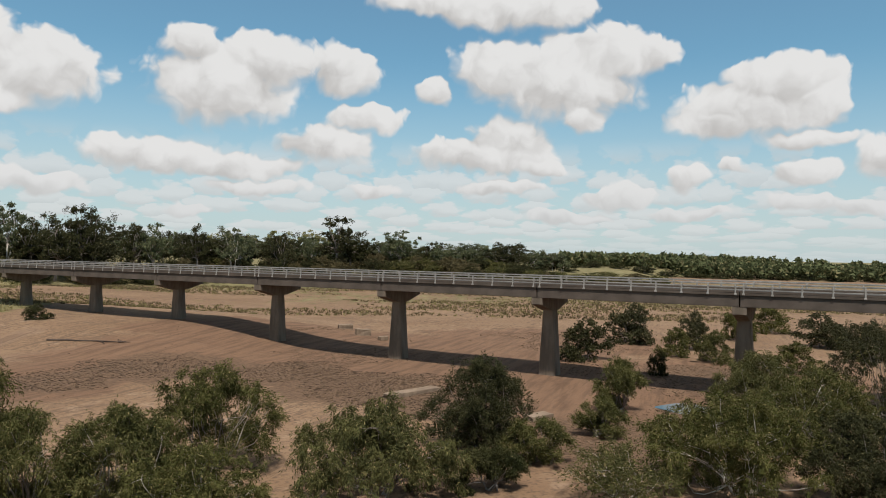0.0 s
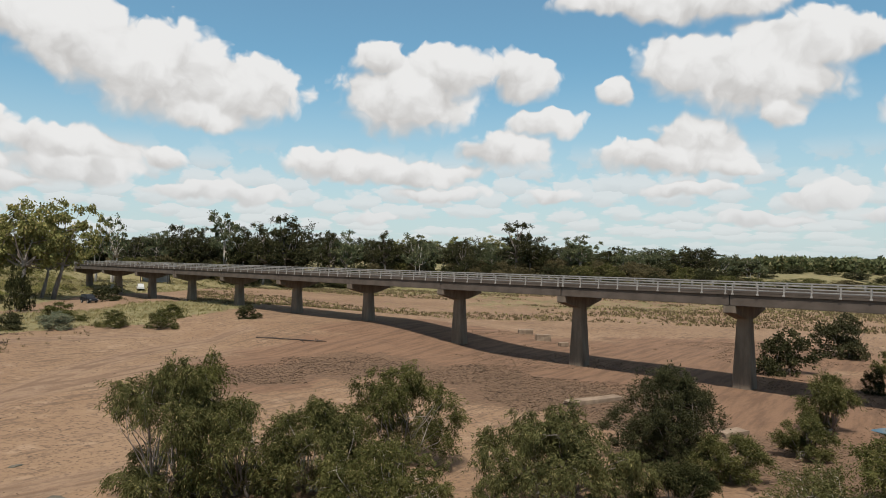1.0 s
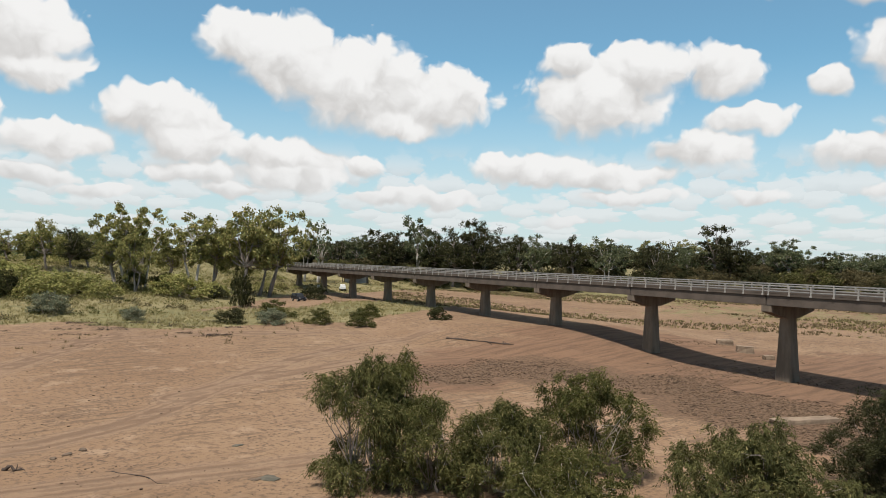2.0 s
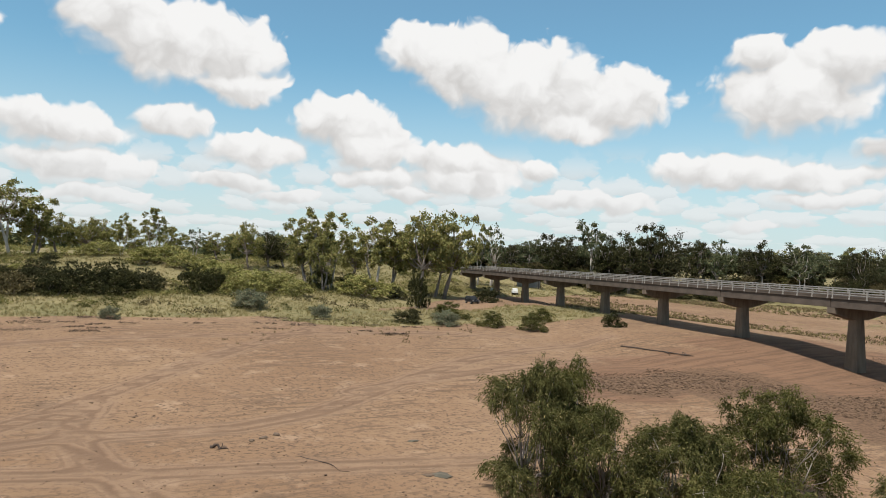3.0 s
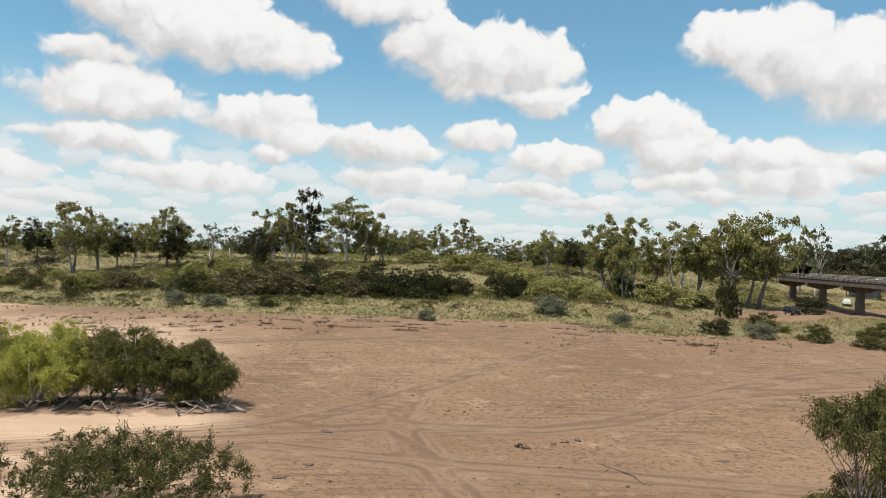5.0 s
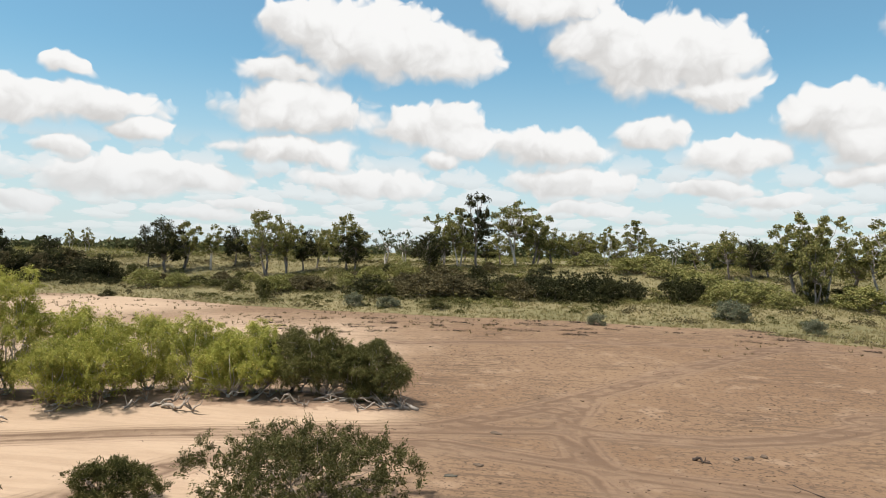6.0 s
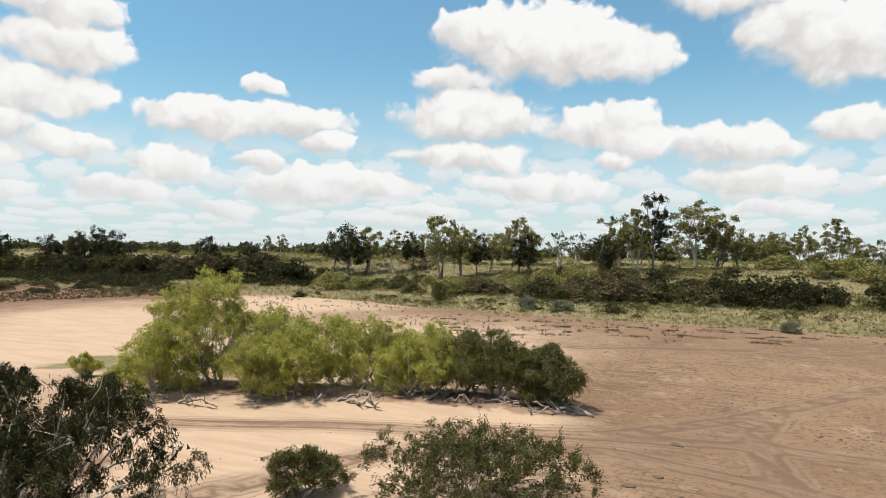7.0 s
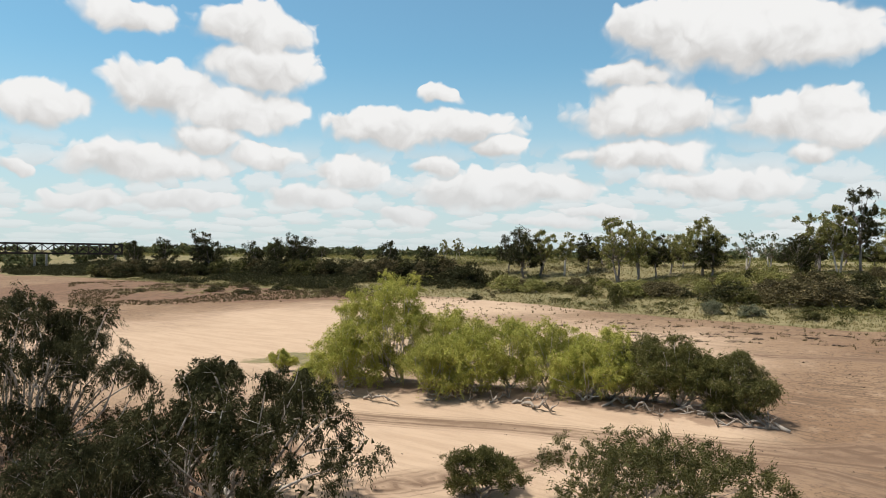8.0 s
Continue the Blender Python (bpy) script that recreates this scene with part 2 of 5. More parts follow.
def leaves_material(name, dark, light, pale=0.12, through=0.25):
    """Leaves: tone from spray to spray and from leaf to leaf, a few of them dry and pale, with a dull gloss."""
    m = bpy.data.materials.new(name)
    m.use_nodes = True
    t = m.node_tree
    p = t.nodes["Principled BSDF"]
    pos = node(t, "ShaderNodeTexCoord").outputs["Object"]
    spray = node(t, "ShaderNodeTexNoise", {"Vector": pos, "Scale": 0.9, "Detail": 3.0, "Roughness": 0.6}).outputs[0]
    r = node(t, "ShaderNodeNewGeometry").outputs["Random Per Island"]
    each = node(t, "ShaderNodeObjectInfo").outputs["Random"]
    tone = calc(t, "ADD", span(t, spray, 0.34, 0.66, 0.0, 0.62), calc(t, "MULTIPLY", r, 0.38))
    c = mixed(t, tone, dark, light)
    c = mixed(t, calc(t, "MULTIPLY", each, 0.35), c, [v * 0.6 + 0.02 for v in light])
    c = mixed(t, calc(t, "GREATER_THAN", r, 1 - pale), c, [0.10 + 0.8 * light[0], 0.085 + 0.7 * light[1], 0.045 + 0.7 * light[2]])
    t.links.new(c, p.inputs["Base Color"])
    p.inputs["Roughness"].default_value, p.inputs["Specular IOR Level"].default_value = 0.7, 0.06
    tr = node(t, "ShaderNodeBsdfTranslucent", {0: c})
    mx = node(t, "ShaderNodeMixShader", {0: through, 1: p.outputs[0], 2: tr.outputs[0]})
    t.links.new(mx.outputs[0], t.nodes["Material Output"].inputs[0])
    return m


LEAF_OLIVE = leaves_material("olive leaves", (0.027, 0.031, 0.008), (0.120, 0.114, 0.036), 0.09)
# island thicket: its shaded end is put into this deeper leaf colour
LEAF_THICK = leaves_material("deep olive leaves", (0.042, 0.047, 0.012), (0.165, 0.155, 0.050), 0.08, 0.35)
# yellow green foliage, raised in colour to carry the sunlight on the thicket
LEAF_SUNLIT = leaves_material("yellow green leaves", (0.150, 0.160, 0.026), (0.50, 0.485, 0.115), 0.08, 0.35)
LEAF_BANK = leaves_material("bank shrub leaves", (0.090, 0.092, 0.024), (0.250, 0.230, 0.080))
LEAF_GUM = leaves_material("gum leaves", (0.066, 0.074, 0.023), (0.290, 0.270, 0.092))
LEAF_GROVE = leaves_material("grey green gum leaves", (0.042, 0.054, 0.026), (0.135, 0.150, 0.075))
LEAF_MOUND = leaves_material("bank mound leaves", (0.105, 0.110, 0.028), (0.300, 0.285, 0.095))
LEAF_FAR = leaves_material("far woods leaves", (0.050, 0.062, 0.026), (0.120, 0.128, 0.058))
# dark foliage; cloud shade at the right and upstream is put into it too
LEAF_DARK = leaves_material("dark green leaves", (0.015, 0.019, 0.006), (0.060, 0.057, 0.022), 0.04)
LEAF_GREY = leaves_material("grey green leaves", (0.11, 0.122, 0.072), (0.19, 0.195, 0.128))
LEAF_BROWN = leaves_material("brownish leaves", (0.056, 0.048, 0.022), (0.125, 0.102, 0.047))
DRY_GRASS = material("dry grass", (0.310, 0.250, 0.130), (0.205, 0.178, 0.080), 0.08, 0.9, 0.0, 10, through=0.25, island=0.9)
GREEN_GRASS = material("green grass", (0.145, 0.132, 0.055), (0.225, 0.190, 0.088), 0.08, 0.9, 0.0, 10, through=0.25, island=0.9)
STONE = material("river stone", (0.150, 0.100, 0.066), (0.066, 0.046, 0.032), 0.6, 0.95, 0.3, 6, island=0.9)
STONE.node_tree.nodes["Principled BSDF"].inputs["Specular IOR Level"].default_value = 0.05
WOOD_GREY = material("bleached wood", (0.36, 0.31, 0.26), (0.20, 0.165, 0.13), 1.2, 0.9, 0.4, 6)
WOOD_DARK = material("dark drift wood", (0.035, 0.026, 0.02), (0.07, 0.05, 0.038), 1.2, 0.9, 0.4, 6)

# ------------------------------------------------------------------ lie of the land


def lattice(ix, iy, seed):
    n = (ix * 374761393 + iy * 668265263 + seed * 1274126177) & 0xFFFFFFFF
    n = ((n ^ (n >> 13)) * 1274126177) & 0xFFFFFFFF
    return ((n ^ (n >> 16)) & 0xFFFF) / 65535.0


def wander(x, y, size, seed, octaves=4):
    """Smooth noise from 0 to 1 over the plan."""
    total, amp, norm = 0.0, 1.0, 0.0
    for k in range(octaves):
        u, v = np.asarray(x, float) / size * 2 ** k, np.asarray(y, float) / size * 2 ** k
        iu, iv = np.floor(u).astype(np.int64), np.floor(v).astype(np.int64)
        fu, fv = u - iu, v - iv
        fu, fv = fu * fu * (3 - 2 * fu), fv * fv * (3 - 2 * fv)
        a, b = lattice(iu, iv, seed + k), lattice(iu + 1, iv, seed + k)
        c, d = lattice(iu, iv + 1, seed + k), lattice(iu + 1, iv + 1, seed + k)
        total, norm = total + amp * ((a * (1 - fu) + b * fu) * (1 - fv) + (c * (1 - fu) + d * fu) * fv), norm + amp
        amp *= 0.5
    return total / norm


def step(lo, hi, v):
    s = np.clip((v - lo) / (hi - lo), 0, 1)
    return s * s * (3 - 2 * s)


def polar(az, r):
    """Plan position at an azimuth (degrees to the left of +y) and a distance from the hover point."""
    return -math.sin(radians(az)) * r, math.cos(radians(az)) * r


LEFT_TOE = [polar(*p) for p in ((141, 800), (140, 341), (135, 308), (131, 263), (122, 219), (116, 194), (107.5, 173), (98.5, 143), (90, 130), (81, 124), (70, 120), (60, 116), (52, 120), (47, 142), (43, 172), (40, 196), (36, 214), (33, 232))]
FAR_TOE = [polar(*p) for p in ((31, 258), (25, 268), (17, 260), (8, 250), (-1, 250), (-9, 258), (-13, 330), (-17.5, 480), (-26, 760), (-34, 1500))]
BEHIND = [polar(*p) for p in ((-55, 1500), (-75, 260), (-120, 130), (178, 140), (160, 320), (150, 900))]
BED = np.array(LEFT_TOE + FAR_TOE + BEHIND)


def near_line(x, y, pts, closed=False):
    """Distance to a line of points."""
    best = np.full(np.shape(x), 1e9)
    pts = list(pts) + ([pts[0]] if closed else [])
    for (ax, ay), (bx, by) in zip(pts[:-1], pts[1:]):
        ux, uy = bx - ax, by - ay
        s = np.clip(((x - ax) * ux + (y - ay) * uy) / (ux * ux + uy * uy), 0, 1)
        best = np.minimum(best, np.hypot(x - ax - s * ux, y - ay - s * uy))
    return best


def in_bed(x, y):
    inside = np.zeros(np.shape(x), bool)
    for (ax, ay), (bx, by) in zip(BED, np.roll(BED, -1, 0)):
        cross = ((ay > y) != (by > y)) & (x < (bx - ax) * (y - ay) / (by - ay + 1e-12) + ax)
        inside ^= cross
    return inside


ISLAND = [polar(*p) for p in ((118, 74), (110, 68), (102, 64), (94, 62), (86, 59))]
POOL = polar(-18.9, 67)
BAR = [polar(*p) for p in ((22, 122), (30, 142), (36, 165))]


def land(x, y):
    """Height of the ground, how far outside the bed, and the bank's share of the left side."""
    x, y = np.asarray(x, float), np.asarray(y, float)
    jog = (wander(x, y, 22, 5) - 0.5) * 12
    left, right = near_line(x, y, LEFT_TOE), near_line(x, y, FAR_TOE + BEHIND[:3])
    off = near_line(x, y, list(BED), closed=True)
    inside = in_bed(x, y)
    out = np.where(inside, -off, off) + jog
    side = left <= right
    bank_l = 2.2 + 1.8 * step(0, 24, out) + 6.3 * step(22, 82, out) + (wander(x, y, 34, 9) - 0.5) * 3.2 * step(8, 40, out)
    bank_f = 0.8 + 5.5 * step(0, 34, out) + (wander(x, y, 40, 11) - 0.5) * 2 * step(5, 30, out)
    bed = 2.2 * (1 - step(4, 70, left))
    bed = np.maximum(bed, 2.7 * (1 - step(8, 38, near_line(x, y, BAR))))
    bed = np.maximum(bed, 0.8 * (1 - step(0, 40, right)))
    bed = np.maximum(bed, 0.55 * (1 - step(1.0, 7, near_line(x, y, ISLAND))))
    bed = bed + (wander(x, y, 26, 3) - 0.5) * 0.5 + (wander(x, y, 5, 4) - 0.5) * 0.10
    bed = bed - 0.45 * (1 - step(1.2, 4.5, np.hypot(x - POOL[0], y - POOL[1])))
    bank = np.where(side, bank_l, bank_f)
    z = np.where(out > 0, bank, bed)
    blend = step(-5, 5, out)
    z = bed * (1 - blend) + bank * blend
    return z, out, side


def ground_z(x, y):
    return float(land(np.array([x]), np.array([y]))[0][0])


# ------------------------------------------------------------------ mesh tools


class Shape:
    """Gathers vertices and faces for one mesh."""

    def __init__(self):
        self.v, self.f, self.n = [], [], 0

    def add(self, verts, faces):
        self.v.append(np.asarray(verts, float).reshape(-1, 3))
        self.f.extend([tuple(i + self.n for i in f) for f in faces])
        self.n += len(self.v[-1])
        return self

    def box(self, x0, x1, y0, y1, z0, z1):
        v = [(x, y, z) for z in (z0, z1) for y in (y0, y1) for x in (x0, x1)]
        return self.add(v, [(0, 2, 3, 1), (4, 5, 7, 6), (0, 1, 5, 4), (2, 6, 7, 3), (0, 4, 6, 2), (1, 3, 7, 5)])

    def tube(self, pts, radii, sides=6):
        pts = [Vector(p) for p in pts]
        rings = []
        for i, p in enumerate(pts):
            d = (pts[min(i + 1, len(pts) - 1)] - pts[max(i - 1, 0)]).normalized()
            u = d.orthogonal().normalized()
            w = d.cross(u)
            rings += [p + (u * math.cos(k * math.tau / sides) + w * math.sin(k * math.tau / sides)) * radii[i] for k in range(sides)]
        faces = [(i * sides + k, i * sides + (k + 1) % sides, (i + 1) * sides + (k + 1) % sides, (i + 1) * sides + k) for i in range(len(pts) - 1) for k in range(sides)]
        faces.append(tuple(reversed(range(sides))))
        faces.append(tuple((len(pts) - 1) * sides + k for k in range(sides)))
        return self.add([tuple(r) for r in rings], faces)

    def mesh(self, name, mat, smooth=False):
        me = bpy.data.meshes.new(name)
        me.from_pydata(np.concatenate(self.v).tolist() if self.v else [], [], self.f)
        me.materials.append(mat)
        if smooth:
            me.polygons.foreach_set("use_smooth", [True] * len(me.polygons))
        me.update()
        return me


def part(name, shape, mat, parent, label="", smooth=False):
    ob = new(name, shape if isinstance(shape, bpy.types.Mesh) else shape.mesh(name, mat, smooth))
    ob.parent = parent
    return tagged(ob, label)


def bevelled(me, width, segments=2):
    bm = bmesh.new()
    bm.from_mesh(me)
    bmesh.ops.bevel(bm, geom=[e for e in bm.edges if e.calc_face_angle(0) > 0.5], offset=width, segments=segments, affect="EDGES")
    bm.to_mesh(me)
    bm.free()
    return me


# ------------------------------------------------------------------ ground
N, A0, CX, CY = 420, 45.0, -35.0, 55.0
_u = np.sinh(np.linspace(-1, 1, N) * math.asinh(4600 / A0)) * A0
GX, GY = np.meshgrid(CX + _u, CY + _u)
GZ, GOUT, GSIDE = land(GX.ravel(), GY.ravel())


def sheet(name, mat):
    me = bpy.data.meshes.new(name)
    co = np.stack([GX.ravel(), GY.ravel(), GZ], 1)
    me.vertices.add(N * N)
    me.vertices.foreach_set("co", co.ravel())
    i = np.arange(N * N).reshape(N, N)
    q = np.stack([i[:-1, :-1], i[:-1, 1:], i[1:, 1:], i[1:, :-1]], -1).reshape(-1, 4)
    me.loops.add(q.size)
    me.loops.foreach_set("vertex_index", q.ravel().astype(np.int32))
    me.polygons.add(len(q))
    me.polygons.foreach_set("loop_start", np.arange(0, q.size, 4, dtype=np.int32))
    me.polygons.foreach_set("use_smooth", np.ones(len(q), bool))
    me.update(calc_edges=True)
    me.materials.append(mat)
    return me


def ground_material():
    m = bpy.data.materials.new("river sand and bank soil")
    m.use_nodes = True
    t = m.node_tree
    p = t.nodes["Principled BSDF"]
    pos = node(t, "ShaderNodeNewGeometry").outputs["Position"]
    cover = node(t, "ShaderNodeAttribute", attribute_name="cover").outputs["Fac"]
    pebble = node(t, "ShaderNodeAttribute", attribute_name="pebbles").outputs["Fac"]

    def nz(scale, detail=5.0, vec=pos, rough=0.6):
        return node(t, "ShaderNodeTexNoise", {"Vector": vec, "Scale": scale, "Detail": detail, "Roughness": rough}).outputs[0]

    flow = [node(t, "ShaderNodeVectorMath", {0: pos, 1: v}, operation="DOT_PRODUCT").outputs[1] for v in ((0.045, 0.12, 0), (0.94, -0.35, 0))]
    stretch = node(t, "ShaderNodeCombineXYZ", {0: flow[0], 1: flow[1]}).outputs[0]
    broad, mid, fine = nz(0.035), nz(0.35), nz(1.7, 8.0, rough=0.72)
    ripple = nz(0.75, 7.0, stretch, 0.7)
    sand = mixed(t, span(t, broad, 0.35, 0.65), (0.214, 0.138, 0.083), (0.172, 0.106, 0.062))
    sand = mixed(t, span(t, ripple, 0.48, 0.64, 0.0, 0.30), sand, (0.140, 0.089, 0.058))
    sand = mixed(t, span(t, mid, 0.54, 0.70, 0.0, 0.6), sand, (0.285, 0.197, 0.130))
    sand = mixed(t, span(t, fine, 0.49, 0.60, 0.0, 0.7), sand, (0.112, 0.072, 0.047))
    speck = calc(t, "MULTIPLY", span(t, nz(3.4, 4.0), 0.57, 0.63), span(t, nz(0.16, 4.0), 0.40, 0.60, 0.15, 0.9))
    sand = mixed(t, speck, sand, (0.075, 0.050, 0.034))
    patch = calc(t, "MULTIPLY", span(t, nz(0.09, 4.0), 0.43, 0.58), span(t, nz(1.5, 7.0, stretch, 0.75), 0.49, 0.57))
    sand = mixed(t, calc(t, "MULTIPLY", patch, 0.75), sand, (0.098, 0.064, 0.041))
    # pale dry sand, with the sunlight between cloud shadows put into its colour
    dry = node(t, "ShaderNodeAttribute", attribute_name="dry").outputs["Fac"]
    dry = span(t, calc(t, "ADD", dry, calc(t, "MULTIPLY", calc(t, "SUBTRACT", nz(0.07, 5.0), 0.5), 0.9)), 0.12, 0.95, 0.0, 0.8)
    sand = mixed(t, dry, sand, mixed(t, span(t, ripple, 0.40, 0.62), (0.45, 0.330, 0.228), (0.39, 0.280, 0.190)))
    rut = node(t, "ShaderNodeAttribute", attribute_name="rut").outputs["Fac"]
    wob = calc(t, "ADD", rut, calc(t, "MULTIPLY", calc(t, "SUBTRACT", nz(0.6, 4.0), 0.5), 0.5))
    pair = calc(t, "ABSOLUTE", calc(t, "SUBTRACT", calc(t, "ABSOLUTE", wob), 0.8))
    tread = calc(t, "MULTIPLY", span(t, pair, 0.50, 0.08), span(t, nz(0.25, 4.0), 0.34, 0.52))
    lane = span(t, calc(t, "ABSOLUTE", wob), 2.6, 0.9)
    sand = mixed(t, calc(t, "MULTIPLY", lane, 0.55), sand, (0.205, 0.137, 0.090))
    comb = calc(t, "MULTIPLY", span(t, calc(t, "SINE", calc(t, "MULTIPLY", wob, 9.5)), 0.1, 0.9), span(t, calc(t, "ABSOLUTE", wob), 2.9, 1.6))
    comb = calc(t, "MULTIPLY", comb, span(t, nz(0.22, 5.0, stretch), 0.40, 0.56))
    sand = mixed(t, calc(t, "MULTIPLY", comb, 0.50), sand, (0.118, 0.074, 0.047))
    sand = mixed(t, calc(t, "MULTIPLY", tread, 0.72), sand, (0.118, 0.073, 0.046))
    litter = node(t, "ShaderNodeAttribute", attribute_name="litter").outputs["Fac"]
    sand = mixed(t, span(t, calc(t, "ADD", litter, calc(t, "MULTIPLY", calc(t, "SUBTRACT", nz(0.8), 0.5), 1.2)), 0.5, 0.75, 0.0, 0.65), sand, (0.165, 0.102, 0.068))
    silt = node(t, "ShaderNodeAttribute", attribute_name="silt").outputs["Fac"]
    mud = mixed(t, span(t, nz(0.9, 7.0, stretch, 0.7), 0.42, 0.62), (0.150, 0.087, 0.053), (0.092, 0.053, 0.033))
    sand = mixed(t, span(t, calc(t, "ADD", silt, calc(t, "MULTIPLY", calc(t, "SUBTRACT", nz(0.13, 7.0, rough=0.7), 0.5), 1.8)), 0.38, 0.66, 0.0, 0.85), sand, mud)
    gravel = mixed(t, span(t, nz(2.6, 5.0), 0.4, 0.62), (0.130, 0.080, 0.049), (0.078, 0.048, 0.030))
    c = mixed(t, span(t, calc(t, "ADD", pebble, calc(t, "MULTIPLY", calc(t, "SUBTRACT", nz(0.5), 0.5), 0.9)), 0.42, 0.60), sand, gravel)
    soil = mixed(t, span(t, nz(0.09), 0.35, 0.65), (0.205, 0.168, 0.086), (0.142, 0.126, 0.058))
    soil = mixed(t, span(t, nz(0.7), 0.45, 0.7, 0.0, 0.8), soil, (0.098, 0.088, 0.040))
    edge = calc(t, "ADD", cover, calc(t, "MULTIPLY", calc(t, "SUBTRACT", nz(0.28, 6.0), 0.5), 1.1))
    c = mixed(t, span(t, edge, 0.42, 0.60), c, soil)
    t.links.new(c, p.inputs["Base Color"])
    p.inputs["Roughness"].default_value = 0.95
    p.inputs["Specular IOR Level"].default_value = 0.15
    tuss = calc(t, "MULTIPLY", span(t, edge, 0.42, 0.60), calc(t, "MULTIPLY", nz(0.9, 4.0), 3.0))
    h = calc(t, "ADD", tuss, calc(t, "SUBTRACT", calc(t, "ADD", calc(t, "MULTIPLY", ripple, 0.3), calc(t, "MULTIPLY", fine, 0.3)), calc(t, "MULTIPLY", tread, 0.25)))
    b = node(t, "ShaderNodeBump", {"Height": h, "Strength": 0.8, "Distance": 0.25})
    t.links.new(b.outputs[0], p.inputs["Normal"])
    return m


def attribute(me, name, values):
    a = me.attributes.new(name, "FLOAT", "POINT")
    a.data.foreach_set("value", np.asarray(values, np.float32))


# gravel beds; the right-hand ones also darken the ground in place of cloud shade
GRAVEL_SPOTS = ((21, 84, 13), (13, 78, 11), (7, 70, 12), (-1, 62, 9), (-14, 52, 12), (-27, 66, 14), (-20, 86, 10), (28, 78, 8))


def gravel_share(x, y):
    g = np.zeros(np.shape(x))
    for az, r, size in GRAVEL_SPOTS:
        px, py = polar(az, r)
        g = np.maximum(g, 1 - np.hypot(x - px, y - py) / size)
    return np.clip(g * 1.6, 0, 1)


SILT_SPOTS = ((6, 96, 30), (-4, 80, 26), (14, 104, 24), (-13, 66, 22), (23, 90, 18), (-22, 80, 26), (-8, 110, 26), (134, 50, 17), (30, 78, 12), (131, 235, 62), (124, 214, 56), (118, 196, 40))


# the brighter sunlight around the island is painted in as these pale spots
SUNLIT_DRY_SPOTS = ((112, 50, 34), (103, 46, 22), (98, 58, 15), (106, 60, 16), (89, 56, 10), (126, 105, 60), (118, 130, 50), (100, 96, 40), (108, 150, 40))


def sunlit_dry_share(x, y):
    """Loose pale dry sand, its colour also raised to stand for stronger sunlight."""
    g = np.zeros(np.shape(x))
    for az, r, size in SUNLIT_DRY_SPOTS:
        px, py = polar(az, r)
        g = np.maximum(g, 1 - np.hypot(x - px, y - py) / size)
    return np.clip(g * 1.3, 0, 1)


def silt_share(x, y):
    """Dried red-brown silt left in the low places."""
    g = np.zeros(np.shape(x))
    for az, r, size in SILT_SPOTS:
        px, py = polar(az, r)
        g = np.maximum(g, 1 - np.hypot(x - px, y - py) / size)
    return np.clip(g * 1.8, 0, 1)


def cover_share(x, y, out, side):
    """Share of the ground that grass and litter hide."""
    c = step(-2, 5, out)
    flat = near_line(x, y, [polar(*p) for p in ((50, 122), (43, 134), (37, 140), (34, 152))])
    c = np.maximum(c, 1 - step(6, 20, flat))
    bar = near_line(x, y, [polar(*p) for p in ((131, 225), (124, 205), (118, 190))])
    c = np.maximum(c, (1 - step(8, 30, bar)) * 0.42)
    c = np.maximum(c, (1 - step(2, 11, np.hypot(x - polar(120, 88)[0], y - polar(120, 88)[1]))) * 0.7)
    far = step(150, 200, y) * step(-0.4, 0.5, (wander(x, y, 30, 21) - 0.45) * 4)
    c = np.maximum(c, far * 0.5)
    return c


TRACKS = [[polar(*p) for p in way] for way in (
    ((125, 62), (114, 57), (103, 54), (90, 51), (81, 53), (74, 59), (67, 69), (59.3, 86), (53, 108), (48.6, 122), (44, 150), (41.5, 178)),
    ((90, 52), (81, 52), (70, 54), (59, 54), (53, 58), (46, 71), (41, 84), (36, 97), (30, 112)),
    ((69, 64), (70.5, 56), (69, 48), (66, 41), (62, 34)),
    ((113, 40), (98, 47), (81, 48.5), (64, 44), (39, 46), (22, 54)),
    ((84, 92), (70, 96), (58, 98), (47, 104), (36, 110)),
    ((6, 80), (12, 92), (20, 100), (30, 96), (40, 78), (50, 66)))]


def rut_distance(x, y):
    """Distance to the nearest wheel track."""
    best = np.full(np.shape(x), 99.0)
    for way in TRACKS:
        for (ax, ay), (bx, by) in zip(way[:-1], way[1:]):
            ux, uy = bx - ax, by - ay
            ln = math.hypot(ux, uy)
            s = np.clip(((x - ax) * ux + (y - ay) * uy) / ln ** 2, 0, 1)
            d = np.hypot(x - ax - s * ux, y - ay - s * uy)
            best = np.minimum(best, d)
    return best


ground = new("ground", sheet("ground", ground_material()))
attribute(ground.data, "cover", cover_share(GX.ravel(), GY.ravel(), GOUT, GSIDE))
attribute(ground.data, "pebbles", gravel_share(GX.ravel(), GY.ravel()))
attribute(ground.data, "rut", rut_distance(GX.ravel(), GY.ravel()))
attribute(ground.data, "dry", sunlit_dry_share(GX.ravel(), GY.ravel()))
attribute(ground.data, "silt", silt_share(GX.ravel(), GY.ravel()))
attribute(ground.data, "litter", 1 - step(1, 6, near_line(GX.ravel(), GY.ravel(), ISLAND)))
tagged(ground, "dry sandy river bed with grassy banks and plain", "ground", kind="structure")

# ------------------------------------------------------------------ road bridge
BR = Matrix.Translation((34.7, 61.4, 0)) @ Matrix(((-0.8704, 0.4924, 0, 0), (0.4924, 0.8704, 0, 0), (0, 0, 1, 0), (0, 0, 0, 1)))
SPAN, FIRST, S_LO, S_HI = 20.0, 8.42, -5, 10
DECK_W = 8.4


